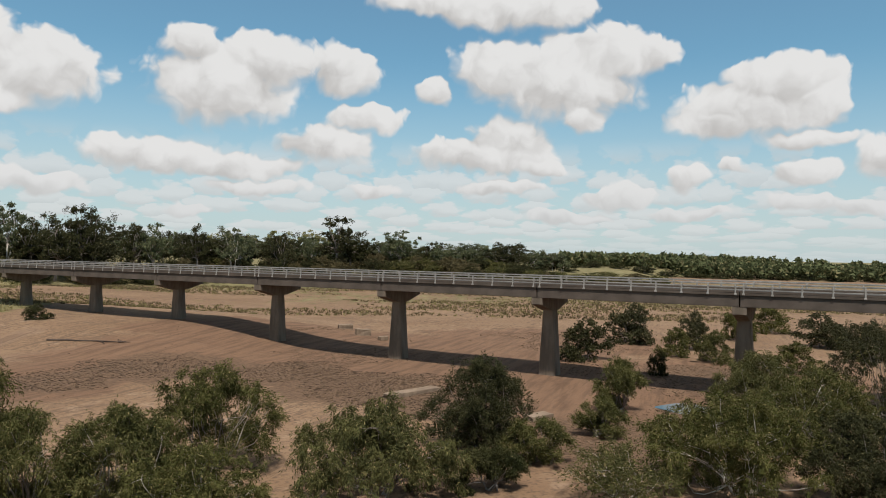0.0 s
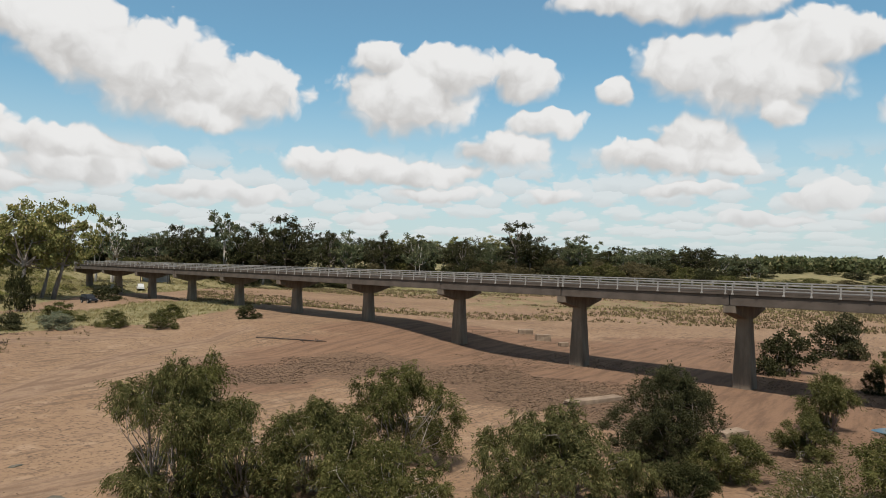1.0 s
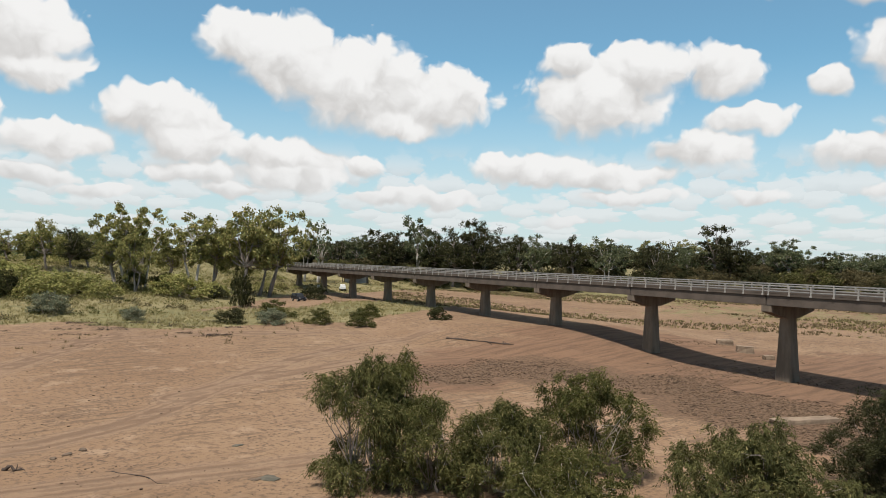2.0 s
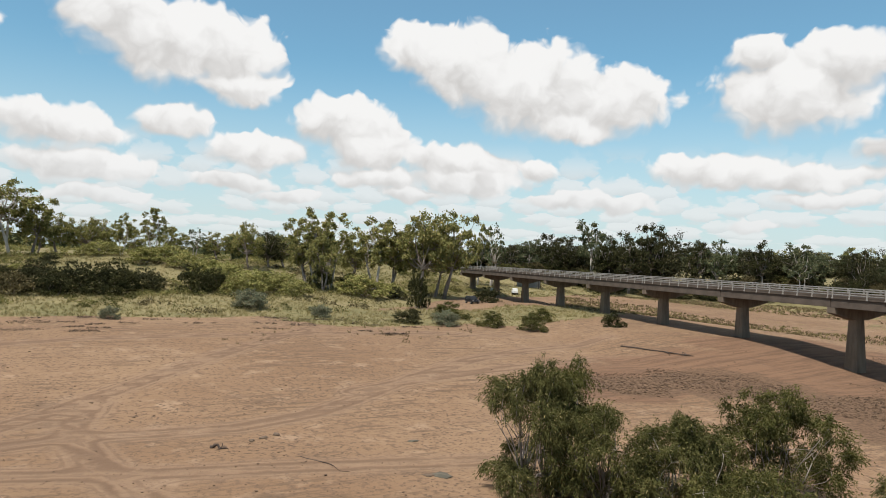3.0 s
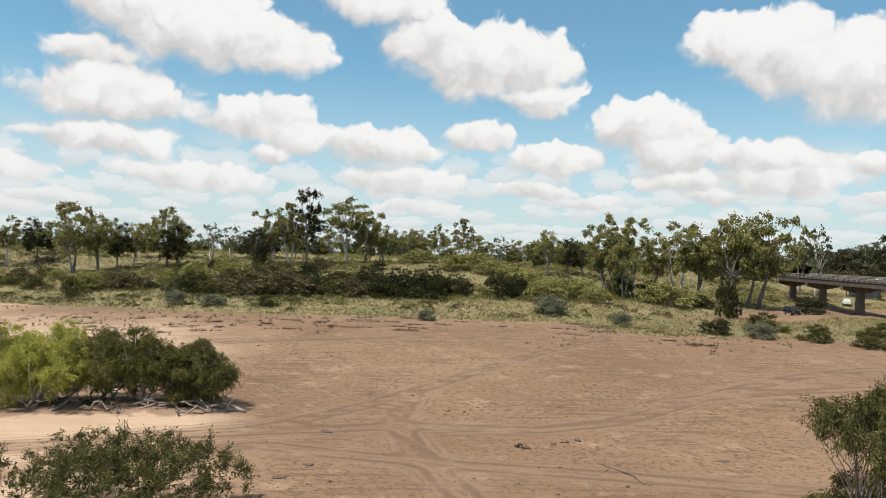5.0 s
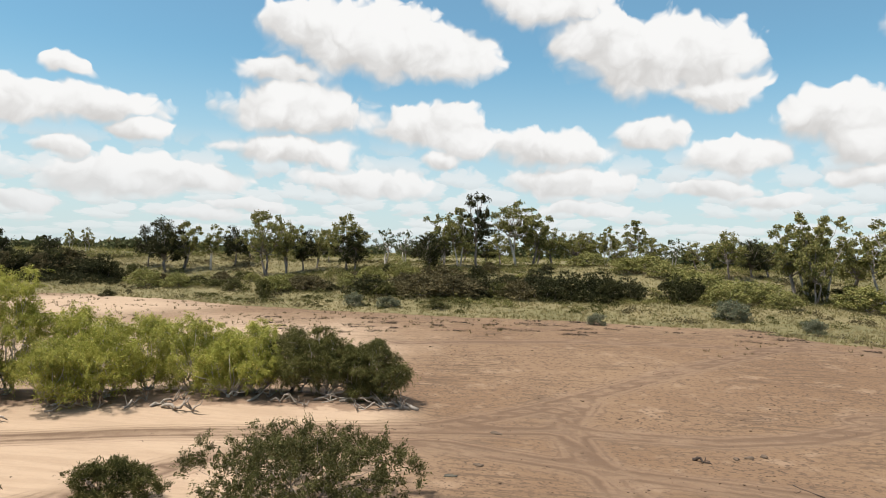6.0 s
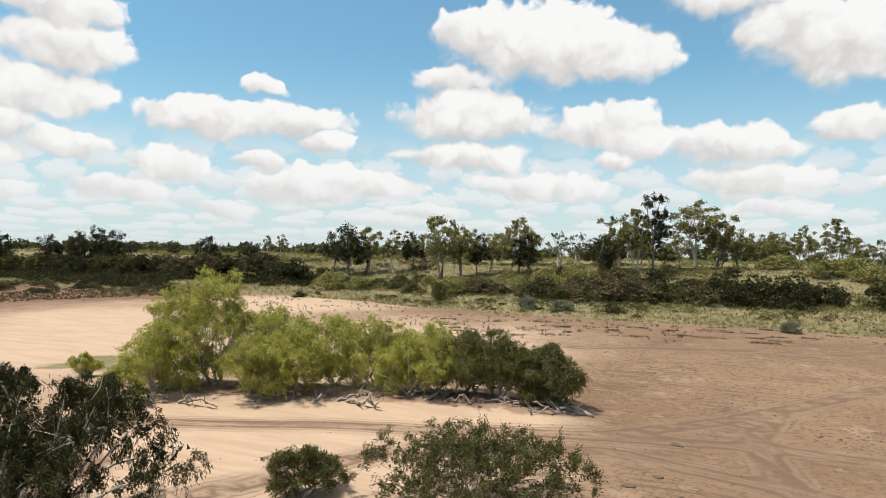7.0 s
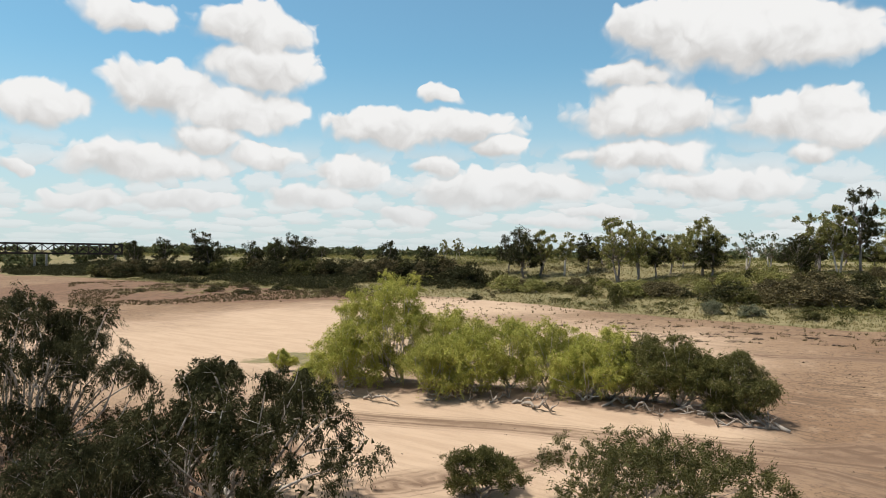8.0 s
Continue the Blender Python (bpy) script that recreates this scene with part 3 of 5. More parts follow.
def on_bridge(x, y):
    p = BR @ Vector((x, y, 0))
    return p.x, p.y


def road_bridge():
    top = tagged(new("road_bridge"), "long low concrete road bridge with white post rails over sand", "bridge")
    top.matrix_world = Matrix(((-0.8704, -0.4924, 0, 34.7), (0.4924, -0.8704, 0, 61.4), (0, 0, 1, 0), (0, 0, 0, 1)))
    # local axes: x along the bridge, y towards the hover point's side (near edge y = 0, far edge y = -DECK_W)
    girder = bevelled(Shape().box(0.06, SPAN - 0.06, -0.62, -0.12, 8.65, 9.80).mesh("girder", CONCRETE_SHADED), 0.03)
    inner = Shape().box(0.06, SPAN - 0.06, -0.5, 0, 8.65, 9.72).mesh("girder", CONCRETE_SHADED)
    slab = bevelled(Shape().box(0.03, SPAN - 0.03, -DECK_W, 0, 9.72, 9.95).mesh("deck_slab", CONCRETE_SHADED), 0.02)
    kerb = bevelled(Shape().box(0.03, SPAN - 0.03, -0.38, -0.02, 9.954, 10.16).mesh("kerb", CONCRETE_SHADED), 0.03)
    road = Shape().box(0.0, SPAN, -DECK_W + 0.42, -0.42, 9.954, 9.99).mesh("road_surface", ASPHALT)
    post = bevelled(Shape().box(-0.07, 0.07, -0.15, 0.08, 9.80, 10.80).box(-0.12, 0.12, -0.12, 0.12, 9.74, 9.90).mesh("rail_post", RAIL_PAINT), 0.015, 1)
    rail = bevelled(Shape().box(0.02, SPAN - 0.02, -0.09, 0.07, 10.73, 10.88).mesh("top_rail", RAIL_PAINT), 0.03)
    low = bevelled(Shape().box(0.02, SPAN - 0.02, -0.06, 0.03, 10.22, 10.30).mesh("lower_rail", RAIL_PAINT), 0.02)
    middle = bevelled(Shape().box(0.02, SPAN - 0.02, -0.06, 0.03, 10.46, 10.54).mesh("middle_rail", RAIL_PAINT), 0.02)
    cap = pier_cap()
    for i in range(S_LO, S_HI):
        x = FIRST + i * SPAN
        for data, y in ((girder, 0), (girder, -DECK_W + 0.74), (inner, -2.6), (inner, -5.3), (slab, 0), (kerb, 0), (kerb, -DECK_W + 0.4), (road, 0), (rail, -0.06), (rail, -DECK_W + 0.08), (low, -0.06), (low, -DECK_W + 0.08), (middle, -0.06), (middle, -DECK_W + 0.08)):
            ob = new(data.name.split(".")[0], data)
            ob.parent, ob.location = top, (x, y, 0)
        for k in range(9):
            for y in (-0.06, -DECK_W + 0.08):
                ob = new("rail_post", post)
                ob.parent, ob.location = top, (x + 0.35 + k * (SPAN - 0.7) / 8, y, 0)
    for i in range(S_LO, S_HI + 1):
        x = FIRST + i * SPAN
        gx, gy, _ = top.matrix_world @ Vector((x, -4.2, 0))
        z0 = ground_z(gx, gy) - 0.9
        if z0 > 6.0:
            continue
        pier = new("pier", shaft(z0))
        pier.parent, pier.location = top, (x, -4.2, 0)
        ob = new("pier_cap", cap)
        ob.parent = pier
    return top


def pier_cap():
    """Hammerhead: a deep middle, undersides that rise to blunt ends."""
    s = Shape()
    a, e = 0.62, 4.05
    prof = [(-e, 8.65), (-e, 7.92), (-1.15, 7.15), (1.15, 7.15), (e, 7.92), (e, 8.65)]
    v = [(x, y, z) for x in (-a, a) for y, z in prof]
    n = len(prof)
    f = [tuple(range(n)), tuple(reversed(range(n, 2 * n)))] + [(k, k + n, (k + 1) % n + n, (k + 1) % n) for k in range(n)]
    me = s.add(v, f).mesh("pier_cap", CONCRETE_PIER)
    bm = bmesh.new()
    bm.from_mesh(me)
    bmesh.ops.recalc_face_normals(bm, faces=bm.faces)
    bm.to_mesh(me)
    bm.free()
    return bevelled(me, 0.04)


def shaft(z0):
    """Pier shaft that widens towards the ground, with chamfered corners."""
    s = Shape()
    def ring(z):
        k = (7.2 - z) / 7.2
        a, b, c = 0.62 + 0.40 * k, 0.72 + 0.18 * k, 0.16
        return [(sx * (a - (c if j else 0)), sy * (b - (0 if j else c)), z) for sx, sy, order in ((1, 1, (0, 1)), (-1, 1, (1, 0)), (-1, -1, (0, 1)), (1, -1, (1, 0))) for j in order]
    zs = [7.2, 5.4, 3.6, 1.8, 0.2, z0] if z0 < 0 else [7.2, (7.2 + z0) / 2, z0]
    v = [p for z in zs for p in ring(z)]
    f = [(i * 8 + k, (i + 1) * 8 + k, (i + 1) * 8 + (k + 1) % 8, i * 8 + (k + 1) % 8) for i in range(len(zs) - 1) for k in range(8)]
    return s.add(v, f).mesh("pier", CONCRETE_PIER)


road_bridge()

# ------------------------------------------------------------------ trees and shrubs


def leaf_mesh(name, centres, dirs, length, width, mat, rng, corners=4):
    """Many small pointed leaves."""
    n = len(centres)
    d = dirs / np.maximum(np.linalg.norm(dirs, axis=1, keepdims=True), 1e-6)
    side = np.cross(d, rng.normal(size=(n, 3)))
    side /= np.maximum(np.linalg.norm(side, axis=1, keepdims=True), 1e-6)
    ln = (length * rng.uniform(0.6, 1.4, n))[:, None]
    wd = (width * rng.uniform(0.6, 1.4, n))[:, None]
    if corners == 3:
        v = np.stack([centres - side * wd * 0.6, centres + d * ln, centres + side * wd * 0.6], 1).reshape(-1, 3)
    else:
        v = np.stack([centres, centres + d * ln * 0.45 + side * wd * 0.5, centres + d * ln, centres + d * ln * 0.45 - side * wd * 0.5], 1).reshape(-1, 3)
    me = bpy.data.meshes.new(name)
    me.vertices.add(corners * n)
    me.vertices.foreach_set("co", v.ravel())
    me.loops.add(corners * n)
    me.loops.foreach_set("vertex_index", np.arange(corners * n, dtype=np.int32))
    me.polygons.add(n)
    me.polygons.foreach_set("loop_start", np.arange(0, corners * n, corners, dtype=np.int32))
    me.update(calc_edges=True)
    me.materials.append(mat)
    return me


def bend(a, b, rng, wob, k=5):
    """A smoothly wavering way from a to b."""
    a, b = np.asarray(a, float), np.asarray(b, float)
    u, v = rng.normal(size=3) * wob, rng.normal(size=3) * wob * 0.5
    pts = [a + (b - a) * s + u * math.sin(math.pi * s) + v * math.sin(2 * math.pi * s) for s in np.linspace(0, 1, k)]
    return [tuple(p) for p in pts]


def tree(name, label, category, height, spread, low, lobes, clumps, leaves, leaf, bark, leafmat, seed, stems=1, trunk=0.25, droop=0.5, clump=0.5, depth=1.0, hollow=0.5, fat=0.42, joined=False, core=8, plumes=0, bare=0, face=None):
    """A tree or shrub on its base: stems, limbs that carry lobes of foliage, and a crown of small leaves.
    low: height of the lowest leaves; leaf: length and width; depth: plan depth against spread."""
    rng = np.random.default_rng(seed)
    top = tagged(new(name), label, category)
    half = spread / 2
    centres, sizes = [], []
    for k in range(lobes):
        ang = k * 2.39996 + rng.uniform(-0.5, 0.5)
        rad = 0.84 * half * math.sqrt((k + 0.3) / lobes) * rng.uniform(0.68, 1.15)
        size = fat * half * (rng.uniform(0.6, 1.2) if joined else rng.uniform(0.5, 1.12))
        z_top = low + (height - low) * math.sqrt(max(0.05, 1 - 0.78 * (rad / half) ** 2)) * rng.uniform(0.66, 1.04)
        high = z_top - size * 0.85
        if k == 0:
            high = height - size * 0.8
        bottom = low + size * 0.45
        pick = rng.random()
        zc = max(high, bottom) if (k == 0 or pick < 0.52) else rng.uniform(bottom, max(high, bottom + 0.1))
        if pick > 0.80:        # skirts of foliage near the lowest leaves
            zc = bottom + 0.12 * (height - low) * rng.random()
        centres.append((math.cos(ang) * rad, math.sin(ang) * rad * depth, zc))
        sizes.append(size)
    for k in range(plumes):      # small sprays that stand out of the outline
        ang, rad = rng.uniform(0, math.tau), half * rng.uniform(0.15, 1.0)
        size = half * rng.uniform(0.09, 0.17)
        z_top = low + (height - low) * math.sqrt(max(0.04, 1 - 0.8 * (rad / half) ** 2)) * rng.uniform(0.86, 1.06)
        centres.append((math.cos(ang) * rad, math.sin(ang) * rad * depth, max(low + size * 0.5, z_top - size)))
        sizes.append(size)
    bases = [(rng.normal() * 0.25 * (stems > 1), rng.normal() * 0.25 * (stems > 1), -0.15) for _ in range(stems)]
    fork_z = low + (height - low) * 0.12 if stems == 1 else height * 0.12
    forks, wood_all = [], Shape()
    for s, b in enumerate(bases):
        f = (rng.normal() * 0.04 * height, rng.normal() * 0.04 * height, fork_z * rng.uniform(0.85, 1.15))
        if stems > 1:
            a = s * math.tau / stems + rng.uniform(-0.5, 0.5)
            f = (math.cos(a) * half * 0.22, math.sin(a) * half * 0.22 * depth, max(0.4, fork_z))
        forks.append(f)
        r = trunk / math.sqrt(stems)
        wood = wood_all if joined else Shape()
        if joined:
            wood.tube(bend(b, f, rng, 0.04 * height * 0.6, 3), [r * 1.3, r, r * 0.8], 4)
        else:
            wood.tube(bend(b, f, rng, 0.04 * height * 0.6, 6), [r * 1.35, r * 1.08, r, r * 0.94, r * 0.88, r * 0.8], 8)
            part("trunk" if stems == 1 else "stem", wood, bark, top, smooth=True)
    if joined:
        part("trunk", wood_all, bark, top, smooth=True)
    pos, way, grow = [], [], []
    limb = Shape()
    per = max(3, int(leaves / (lobes * clumps * (1.0 if joined else 0.62))))
    for c, size in zip(centres, sizes):
        f = min(forks, key=lambda q: (q[0] - c[0]) ** 2 + (q[1] - c[1]) ** 2)
        r = trunk * 0.42 / math.sqrt(stems) * rng.uniform(0.7, 1.2)
        limb = limb if joined else Shape()
        if joined:
            limb.tube(bend(f, c, rng, 0.09 * size + 0.04 * height, 3), [r * 1.2, r * 0.7, r * 0.3], 3)
        else:
            limb.tube(bend(f, c, rng, 0.09 * size + 0.04 * height, 6), [r * 1.2, r, r * 0.85, r * 0.68, r * 0.5, r * 0.3], 6)
        many = clumps if joined else int(np.clip(clumps * 0.62 * (size / (fat * half * 0.8)) ** 1.6, 4, clumps * 1.3))
        v = rng.normal(size=(many, 3))
        v /= np.linalg.norm(v, axis=1, keepdims=True)
        v[:, 2] = np.where(rng.random(many) < 0.6, v[:, 2], np.abs(v[:, 2]))
        p = np.array(c) + v * size * rng.uniform(hollow, 1.05, many)[:, None] * (1, 1, 0.85)
        p[:, 2] = np.maximum(p[:, 2], low * 0.9 + 0.1)
        if not joined:
            for q in p[: max(3, many // 3)]:
                limb.tube(bend(c, q, rng, 0.08 * size, 3), [r * 0.3, r * 0.2, r * 0.08], 3)
            part("limb", limb, bark, top, smooth=True)
        cl = np.repeat(p, per, 0)
        out = np.repeat(v, per, 0)
        if joined:
            pos.append(cl + rng.normal(size=cl.shape) * clump * (0.5, 0.5, 0.42))
            way.append(rng.normal(size=cl.shape) + out * 0.4 + (0, 0, -droop * 0.5))
        else:                    # each clump is a tuft of arching strands that carry the leaves
            strands = 5
            pick = rng.integers(0, strands, (many, per)) + np.arange(many)[:, None] * strands
            pick = pick.ravel()
            puff = np.repeat(clump * rng.uniform(0.5, 1.1, many), strands)[:, None]
            aim = np.repeat(v * (1, 1, 0.5), strands, 0) * 0.7 + rng.normal(size=(many * strands, 3)) * 0.5 + (0, 0, 0.5 - 0.6 * droop)
            root = np.repeat(p, strands, 0) + rng.normal(size=(many * strands, 3)) * puff * 0.45
            reach = puff * 1.5 * rng.uniform(0.6, 1.25, (many * strands, 1))
            s = rng.uniform(-0.1, 1.0, (len(pick), 1))
            pos.append(root[pick] + aim[pick] * s * reach[pick] + (0, 0, -1) * s * s * reach[pick] * droop + rng.normal(size=(len(pick), 3)) * 0.09)
            way.append(aim[pick] * (1 - 0.5 * s * droop) + (0, 0, -1) * (1.5 * s * droop + 0.25 * droop) + rng.normal(size=(len(pick), 3)) * 0.5)
        grow.append(np.tile(np.array(leaf)[None], (len(cl), 1)))
        pos.append(np.array(c) + np.clip(rng.normal(size=(core, 3)), -1.5, 1.5) * size * 0.26)      # sprays in the shade inside
        way.append(rng.normal(size=(core, 3)))
        grow.append(np.full((core, 2), min(size * 0.25, 0.22) if joined else min(size * 0.2, 0.30)) * (1, 0.7))
    for k in range(bare):        # bleached limbs that show through the leaves
        ang = rng.uniform(0, math.tau) if face is None else radians(face) + rng.uniform(-1.1, 1.1)
        f = forks[k % len(forks)]
        tip = (math.cos(ang) * half * rng.uniform(0.5, 0.85), math.sin(ang) * half * depth * rng.uniform(0.5, 0.85), low + (height - low) * rng.uniform(0.25, 0.68))
        r = max(0.045, trunk * 0.26)
        dead = Shape()
        way_out = bend(f, tip, rng, 0.09 * half, 7)
        dead.tube(way_out, [r, r * 0.9, r * 0.75, r * 0.6, r * 0.45, r * 0.3, r * 0.15], 6)
        for q in way_out[3:6]:
            end = np.array(q) + rng.normal(size=3) * 0.09 * half + (0, 0, 0.1 * half)
            dead.tube(bend(q, end, rng, 0.03 * half, 4), [r * 0.4, r * 0.3, r * 0.2, r * 0.1], 4)
        part("bare_limb", dead, WOOD_GREY, top, smooth=True)
    pos, way, grow = np.concatenate(pos), np.concatenate(way), np.concatenate(grow)
    keep = pos[:, 2] > 0.05
    if joined:
        part("limb", limb, bark, top, smooth=True)
    part("crown", leaf_mesh("crown", pos[keep], way[keep], grow[keep, 0], grow[keep, 1], leafmat, rng, 3), leafmat, top)
    return top


def gum_kind(label, height, spread, low, bark, leafmat, seed, stems=1, trunk=0.36, boughs=9, tips=3, leaves=5200, puff=0.115, flat=0.7):
    """A gum: bare stems that fork into boughs, each bough ending in separate cushions of leaves.
    low: height of the lowest cushions; puff: a cushion's radius against the spread."""
    rng = np.random.default_rng(seed)
    top = tagged(new("gum_tree"), label, "tree")
    half = spread / 2
    wood, limb = Shape(), Shape()
    forks = []
    for s in range(stems):
        a = rng.uniform(0, math.tau)
        lean = (0.05 if stems == 1 else 0.16) * spread
        f = np.array((math.cos(a) * lean, math.sin(a) * lean, low + (height - low) * rng.uniform(0.12, 0.3)))
        b = np.array((math.cos(a), math.sin(a), 0)) * 0.3 * (stems > 1) + (0, 0, -0.2)
        r = trunk / math.sqrt(stems)
        wood.tube(bend(b, f, rng, 0.012 * height, 5), [r * 1.3, r * 1.05, r, r * 0.9, r * 0.8], 6)
        forks.append((f, r))
    part("trunk", wood, bark, top, smooth=True)
    cushions = []
    for k in range(boughs):
        f, r = forks[k % stems]
        up = (k + 0.5) / boughs
        a = k * 2.39996 + rng.uniform(-0.4, 0.4)
        z = low + (height - low) * (0.18 + 0.72 * up) * rng.uniform(0.92, 1.06)
        rad = half * 0.86 * math.sqrt(max(0.03, 1 - ((up - 0.42) / 0.66) ** 2)) * rng.uniform(0.6, 1.05)
        end = np.array((math.cos(a) * rad, math.sin(a) * rad, z))
        line = bend(f, end, rng, 0.03 * height, 5)
        limb.tube(line, [r * 0.62, r * 0.5, r * 0.38, r * 0.28, r * 0.18], 4)
        cushions.append(end)
        for _ in range(tips - 1):
            q = np.array(line[rng.integers(2, 5)])
            tip = q + rng.normal(size=3) * half * (0.26, 0.26, 0.2) + (0, 0, 0.10 * half)
            tip[2] = min(max(tip[2], low), height * 0.985)
            limb.tube(bend(q, tip, rng, 0.015 * height, 3), [r * 0.24, r * 0.17, r * 0.08], 3)
            cushions.append(tip)
    cushions.append(np.array((rng.normal() * 0.1 * half, rng.normal() * 0.1 * half, height - puff * spread * 0.6)))
    limb.tube(bend(forks[0][0], cushions[-1], rng, 0.02 * height, 5), [r * 0.62, r * 0.5, r * 0.38, r * 0.28, r * 0.12], 4)
    pos, way = [], []
    n = max(12, int(leaves / len(cushions)))
    for c in cushions:
        size = puff * spread * rng.uniform(0.6, 1.3)
        m = 9
        v = rng.normal(size=(m, 3))
        v /= np.linalg.norm(v, axis=1, keepdims=True)
        v[:, 2] = np.where(rng.random(m) < 0.5, v[:, 2], np.abs(v[:, 2]))
        tuft = np.array(c) + v * size * rng.uniform(0.35, 1.0, (m, 1)) * (1, 1, flat)
        p = tuft[rng.integers(0, m, int(n * rng.uniform(0.7, 1.3)))]
        pos.append(p + rng.normal(size=p.shape) * size * 0.22 * (1, 1, 0.8))
        way.append(rng.normal(size=p.shape) + (0, 0, -0.35))
    part("limb", limb, bark, top, smooth=True)
    pos, way = np.concatenate(pos), np.concatenate(way)
    part("crown", leaf_mesh("crown", pos, way, 0.40, 0.30, leafmat, rng, 3), leafmat, top)
    return top


def put(ob, az, r, turn=0.0, size=1.0, tall=1.0, sink=0.0):
    x, y = polar(az, r)
    ob.matrix_world = pose(x, y, ground_z(x, y) - sink, 0, 0, turn) @ Matrix.Diagonal((size, size, size * tall, 1))
    return ob


# bushes that stand near the hover point, each grown on its own
NEAR, FINE = (0.18, 0.046), (0.15, 0.046)


def bush(label, az, r, height, spread, leafmat, seed, bark=BARK_GREY, low=0.2, droop=0.7, leaves=14000, leaf=NEAR, lobes=22, trunk=0.2, stems=5, turn=0.0, category="tree", **more):
    return put(tree("bush", label, category, height * 1.05, spread, low, lobes, 20, int(leaves * (3.0 if leafmat is LEAF_DARK else 2.6)), leaf, bark, leafmat, seed, stems, trunk, droop, more.pop("clump", min(0.46, 0.075 * height)), fat=more.pop("fat", 0.31), core=more.pop("core", 34 if leafmat is LEAF_DARK else 18), plumes=more.pop("plumes", 12), bare=more.pop("bare", 3 if bark is BARK_WHITE else 0), **more), az, r, turn)


bush("tall drooping paperbark with olive leaves on sand", 35.6, 40.5, 7.0, 6.4, LEAF_OLIVE, 1, leaves=13000, droop=0.9, lobes=22)
bush("slender upright paperbark with drooping leaves", 33.0, 41.5, 7.3, 3.6, LEAF_OLIVE, 38, leaves=6000, droop=0.8, lobes=14)
bush("lower olive paperbark crowded against a taller one", 30.4, 40, 4.9, 6.2, LEAF_OLIVE, 39, leaves=9000, droop=0.9, bare=3)
bush("bushy paperbark with brown stems on sand", 17.6, 45, 6.0, 7.4, LEAF_OLIVE, 2, stems=8, low=0.9, bare=4)
bush("sprawling low paperbark with pale branches", 24.5, 40, 4.8, 7.0, LEAF_OLIVE, 3, BARK_WHITE)
bush("low spreading paperbark over fallen branches", 20.0, 36.5, 3.4, 7.5, LEAF_OLIVE, 26, BARK_WHITE, leaves=9000)
bush("spreading green paperbark with drooping leaves", 5.0, 38.5, 4.8, 9.4, LEAF_OLIVE, 4, leaves=18000, droop=0.9)
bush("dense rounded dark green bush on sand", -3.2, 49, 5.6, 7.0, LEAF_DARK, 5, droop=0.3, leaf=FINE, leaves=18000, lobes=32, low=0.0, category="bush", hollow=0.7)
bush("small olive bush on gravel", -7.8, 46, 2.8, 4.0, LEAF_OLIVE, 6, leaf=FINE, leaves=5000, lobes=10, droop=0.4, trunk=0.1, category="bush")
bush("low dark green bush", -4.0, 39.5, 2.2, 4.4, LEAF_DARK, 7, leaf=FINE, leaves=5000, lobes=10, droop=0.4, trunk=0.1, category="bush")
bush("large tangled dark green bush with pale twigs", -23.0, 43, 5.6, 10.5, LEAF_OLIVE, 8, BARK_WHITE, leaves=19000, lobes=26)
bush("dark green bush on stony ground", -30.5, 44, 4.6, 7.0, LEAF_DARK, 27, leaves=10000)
bush("yellowish straggly bush with bare twigs", -14.5, 39, 3.2, 6.4, LEAF_OLIVE, 9, BARK_WHITE, leaves=3000, droop=0.3, trunk=0.14, stems=8, category="bush")
bush("tangled green paperbark beside a pier", -24.0, 61, 5.6, 7.4, LEAF_OLIVE, 10, BARK_WHITE, leaves=12000)
bush("green bush with pale bare branches near a pier", -28.0, 57, 5.0, 9.0, LEAF_OLIVE, 11, BARK_WHITE, leaves=12000)
bush("very dark dense tree with shade put into its leaf colour", -32.6, 65, 8.2, 10.5, LEAF_DARK, 12, leaves=14000, hollow=0.65)
bush("upright olive bush on gravel", -14.2, 62, 4.2, 4.0, LEAF_OLIVE, 13, leaves=6000, lobes=12, droop=0.5, category="bush")
bush("small olive bush on bare gravel", -12.6, 54, 2.6, 3.6, LEAF_OLIVE, 28, leaf=FINE, leaves=4000, lobes=10, droop=0.4, category="bush")
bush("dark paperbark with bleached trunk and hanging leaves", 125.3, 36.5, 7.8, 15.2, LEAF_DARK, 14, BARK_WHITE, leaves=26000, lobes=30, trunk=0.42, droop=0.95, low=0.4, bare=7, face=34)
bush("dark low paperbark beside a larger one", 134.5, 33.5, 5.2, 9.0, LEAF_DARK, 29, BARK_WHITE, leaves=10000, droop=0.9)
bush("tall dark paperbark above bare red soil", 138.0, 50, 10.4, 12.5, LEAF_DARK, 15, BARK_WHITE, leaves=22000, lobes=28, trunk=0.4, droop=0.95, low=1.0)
bush("low olive bush with thin upright twigs", 91.4, 37, 4.0, 12.4, LEAF_OLIVE, 16, leaves=14000, leaf=FINE, droop=0.15, stems=8, trunk=0.14, category="bush")
bush("low dark olive bush on sand", 105.0, 38.5, 2.3, 5.0, LEAF_OLIVE, 17, leaf=FINE, leaves=5500, lobes=12, droop=0.15, category="bush")
# thicket on the sand island
bush("sunlit yellow green paperbark with exposed roots", 112.0, 69.5, 10.2, 10.0, LEAF_SUNLIT, 18, BARK_WHITE, leaves=18000, lobes=28, low=0.75)
bush("yellow green paperbark at the thicket's edge", 116.0, 68, 6.0, 7.0, LEAF_SUNLIT, 30, BARK_WHITE, leaves=9000, low=0.75)
bush("sunlit yellow green paperbark leaning over sand", 105.6, 65, 6.3, 9.0, LEAF_SUNLIT, 19, BARK_WHITE, leaves=13000, low=0.75)
bush("sunlit low paperbark with bare stems", 109.0, 64, 5.0, 7.0, LEAF_SUNLIT, 31, BARK_WHITE, leaves=9000, low=0.75)
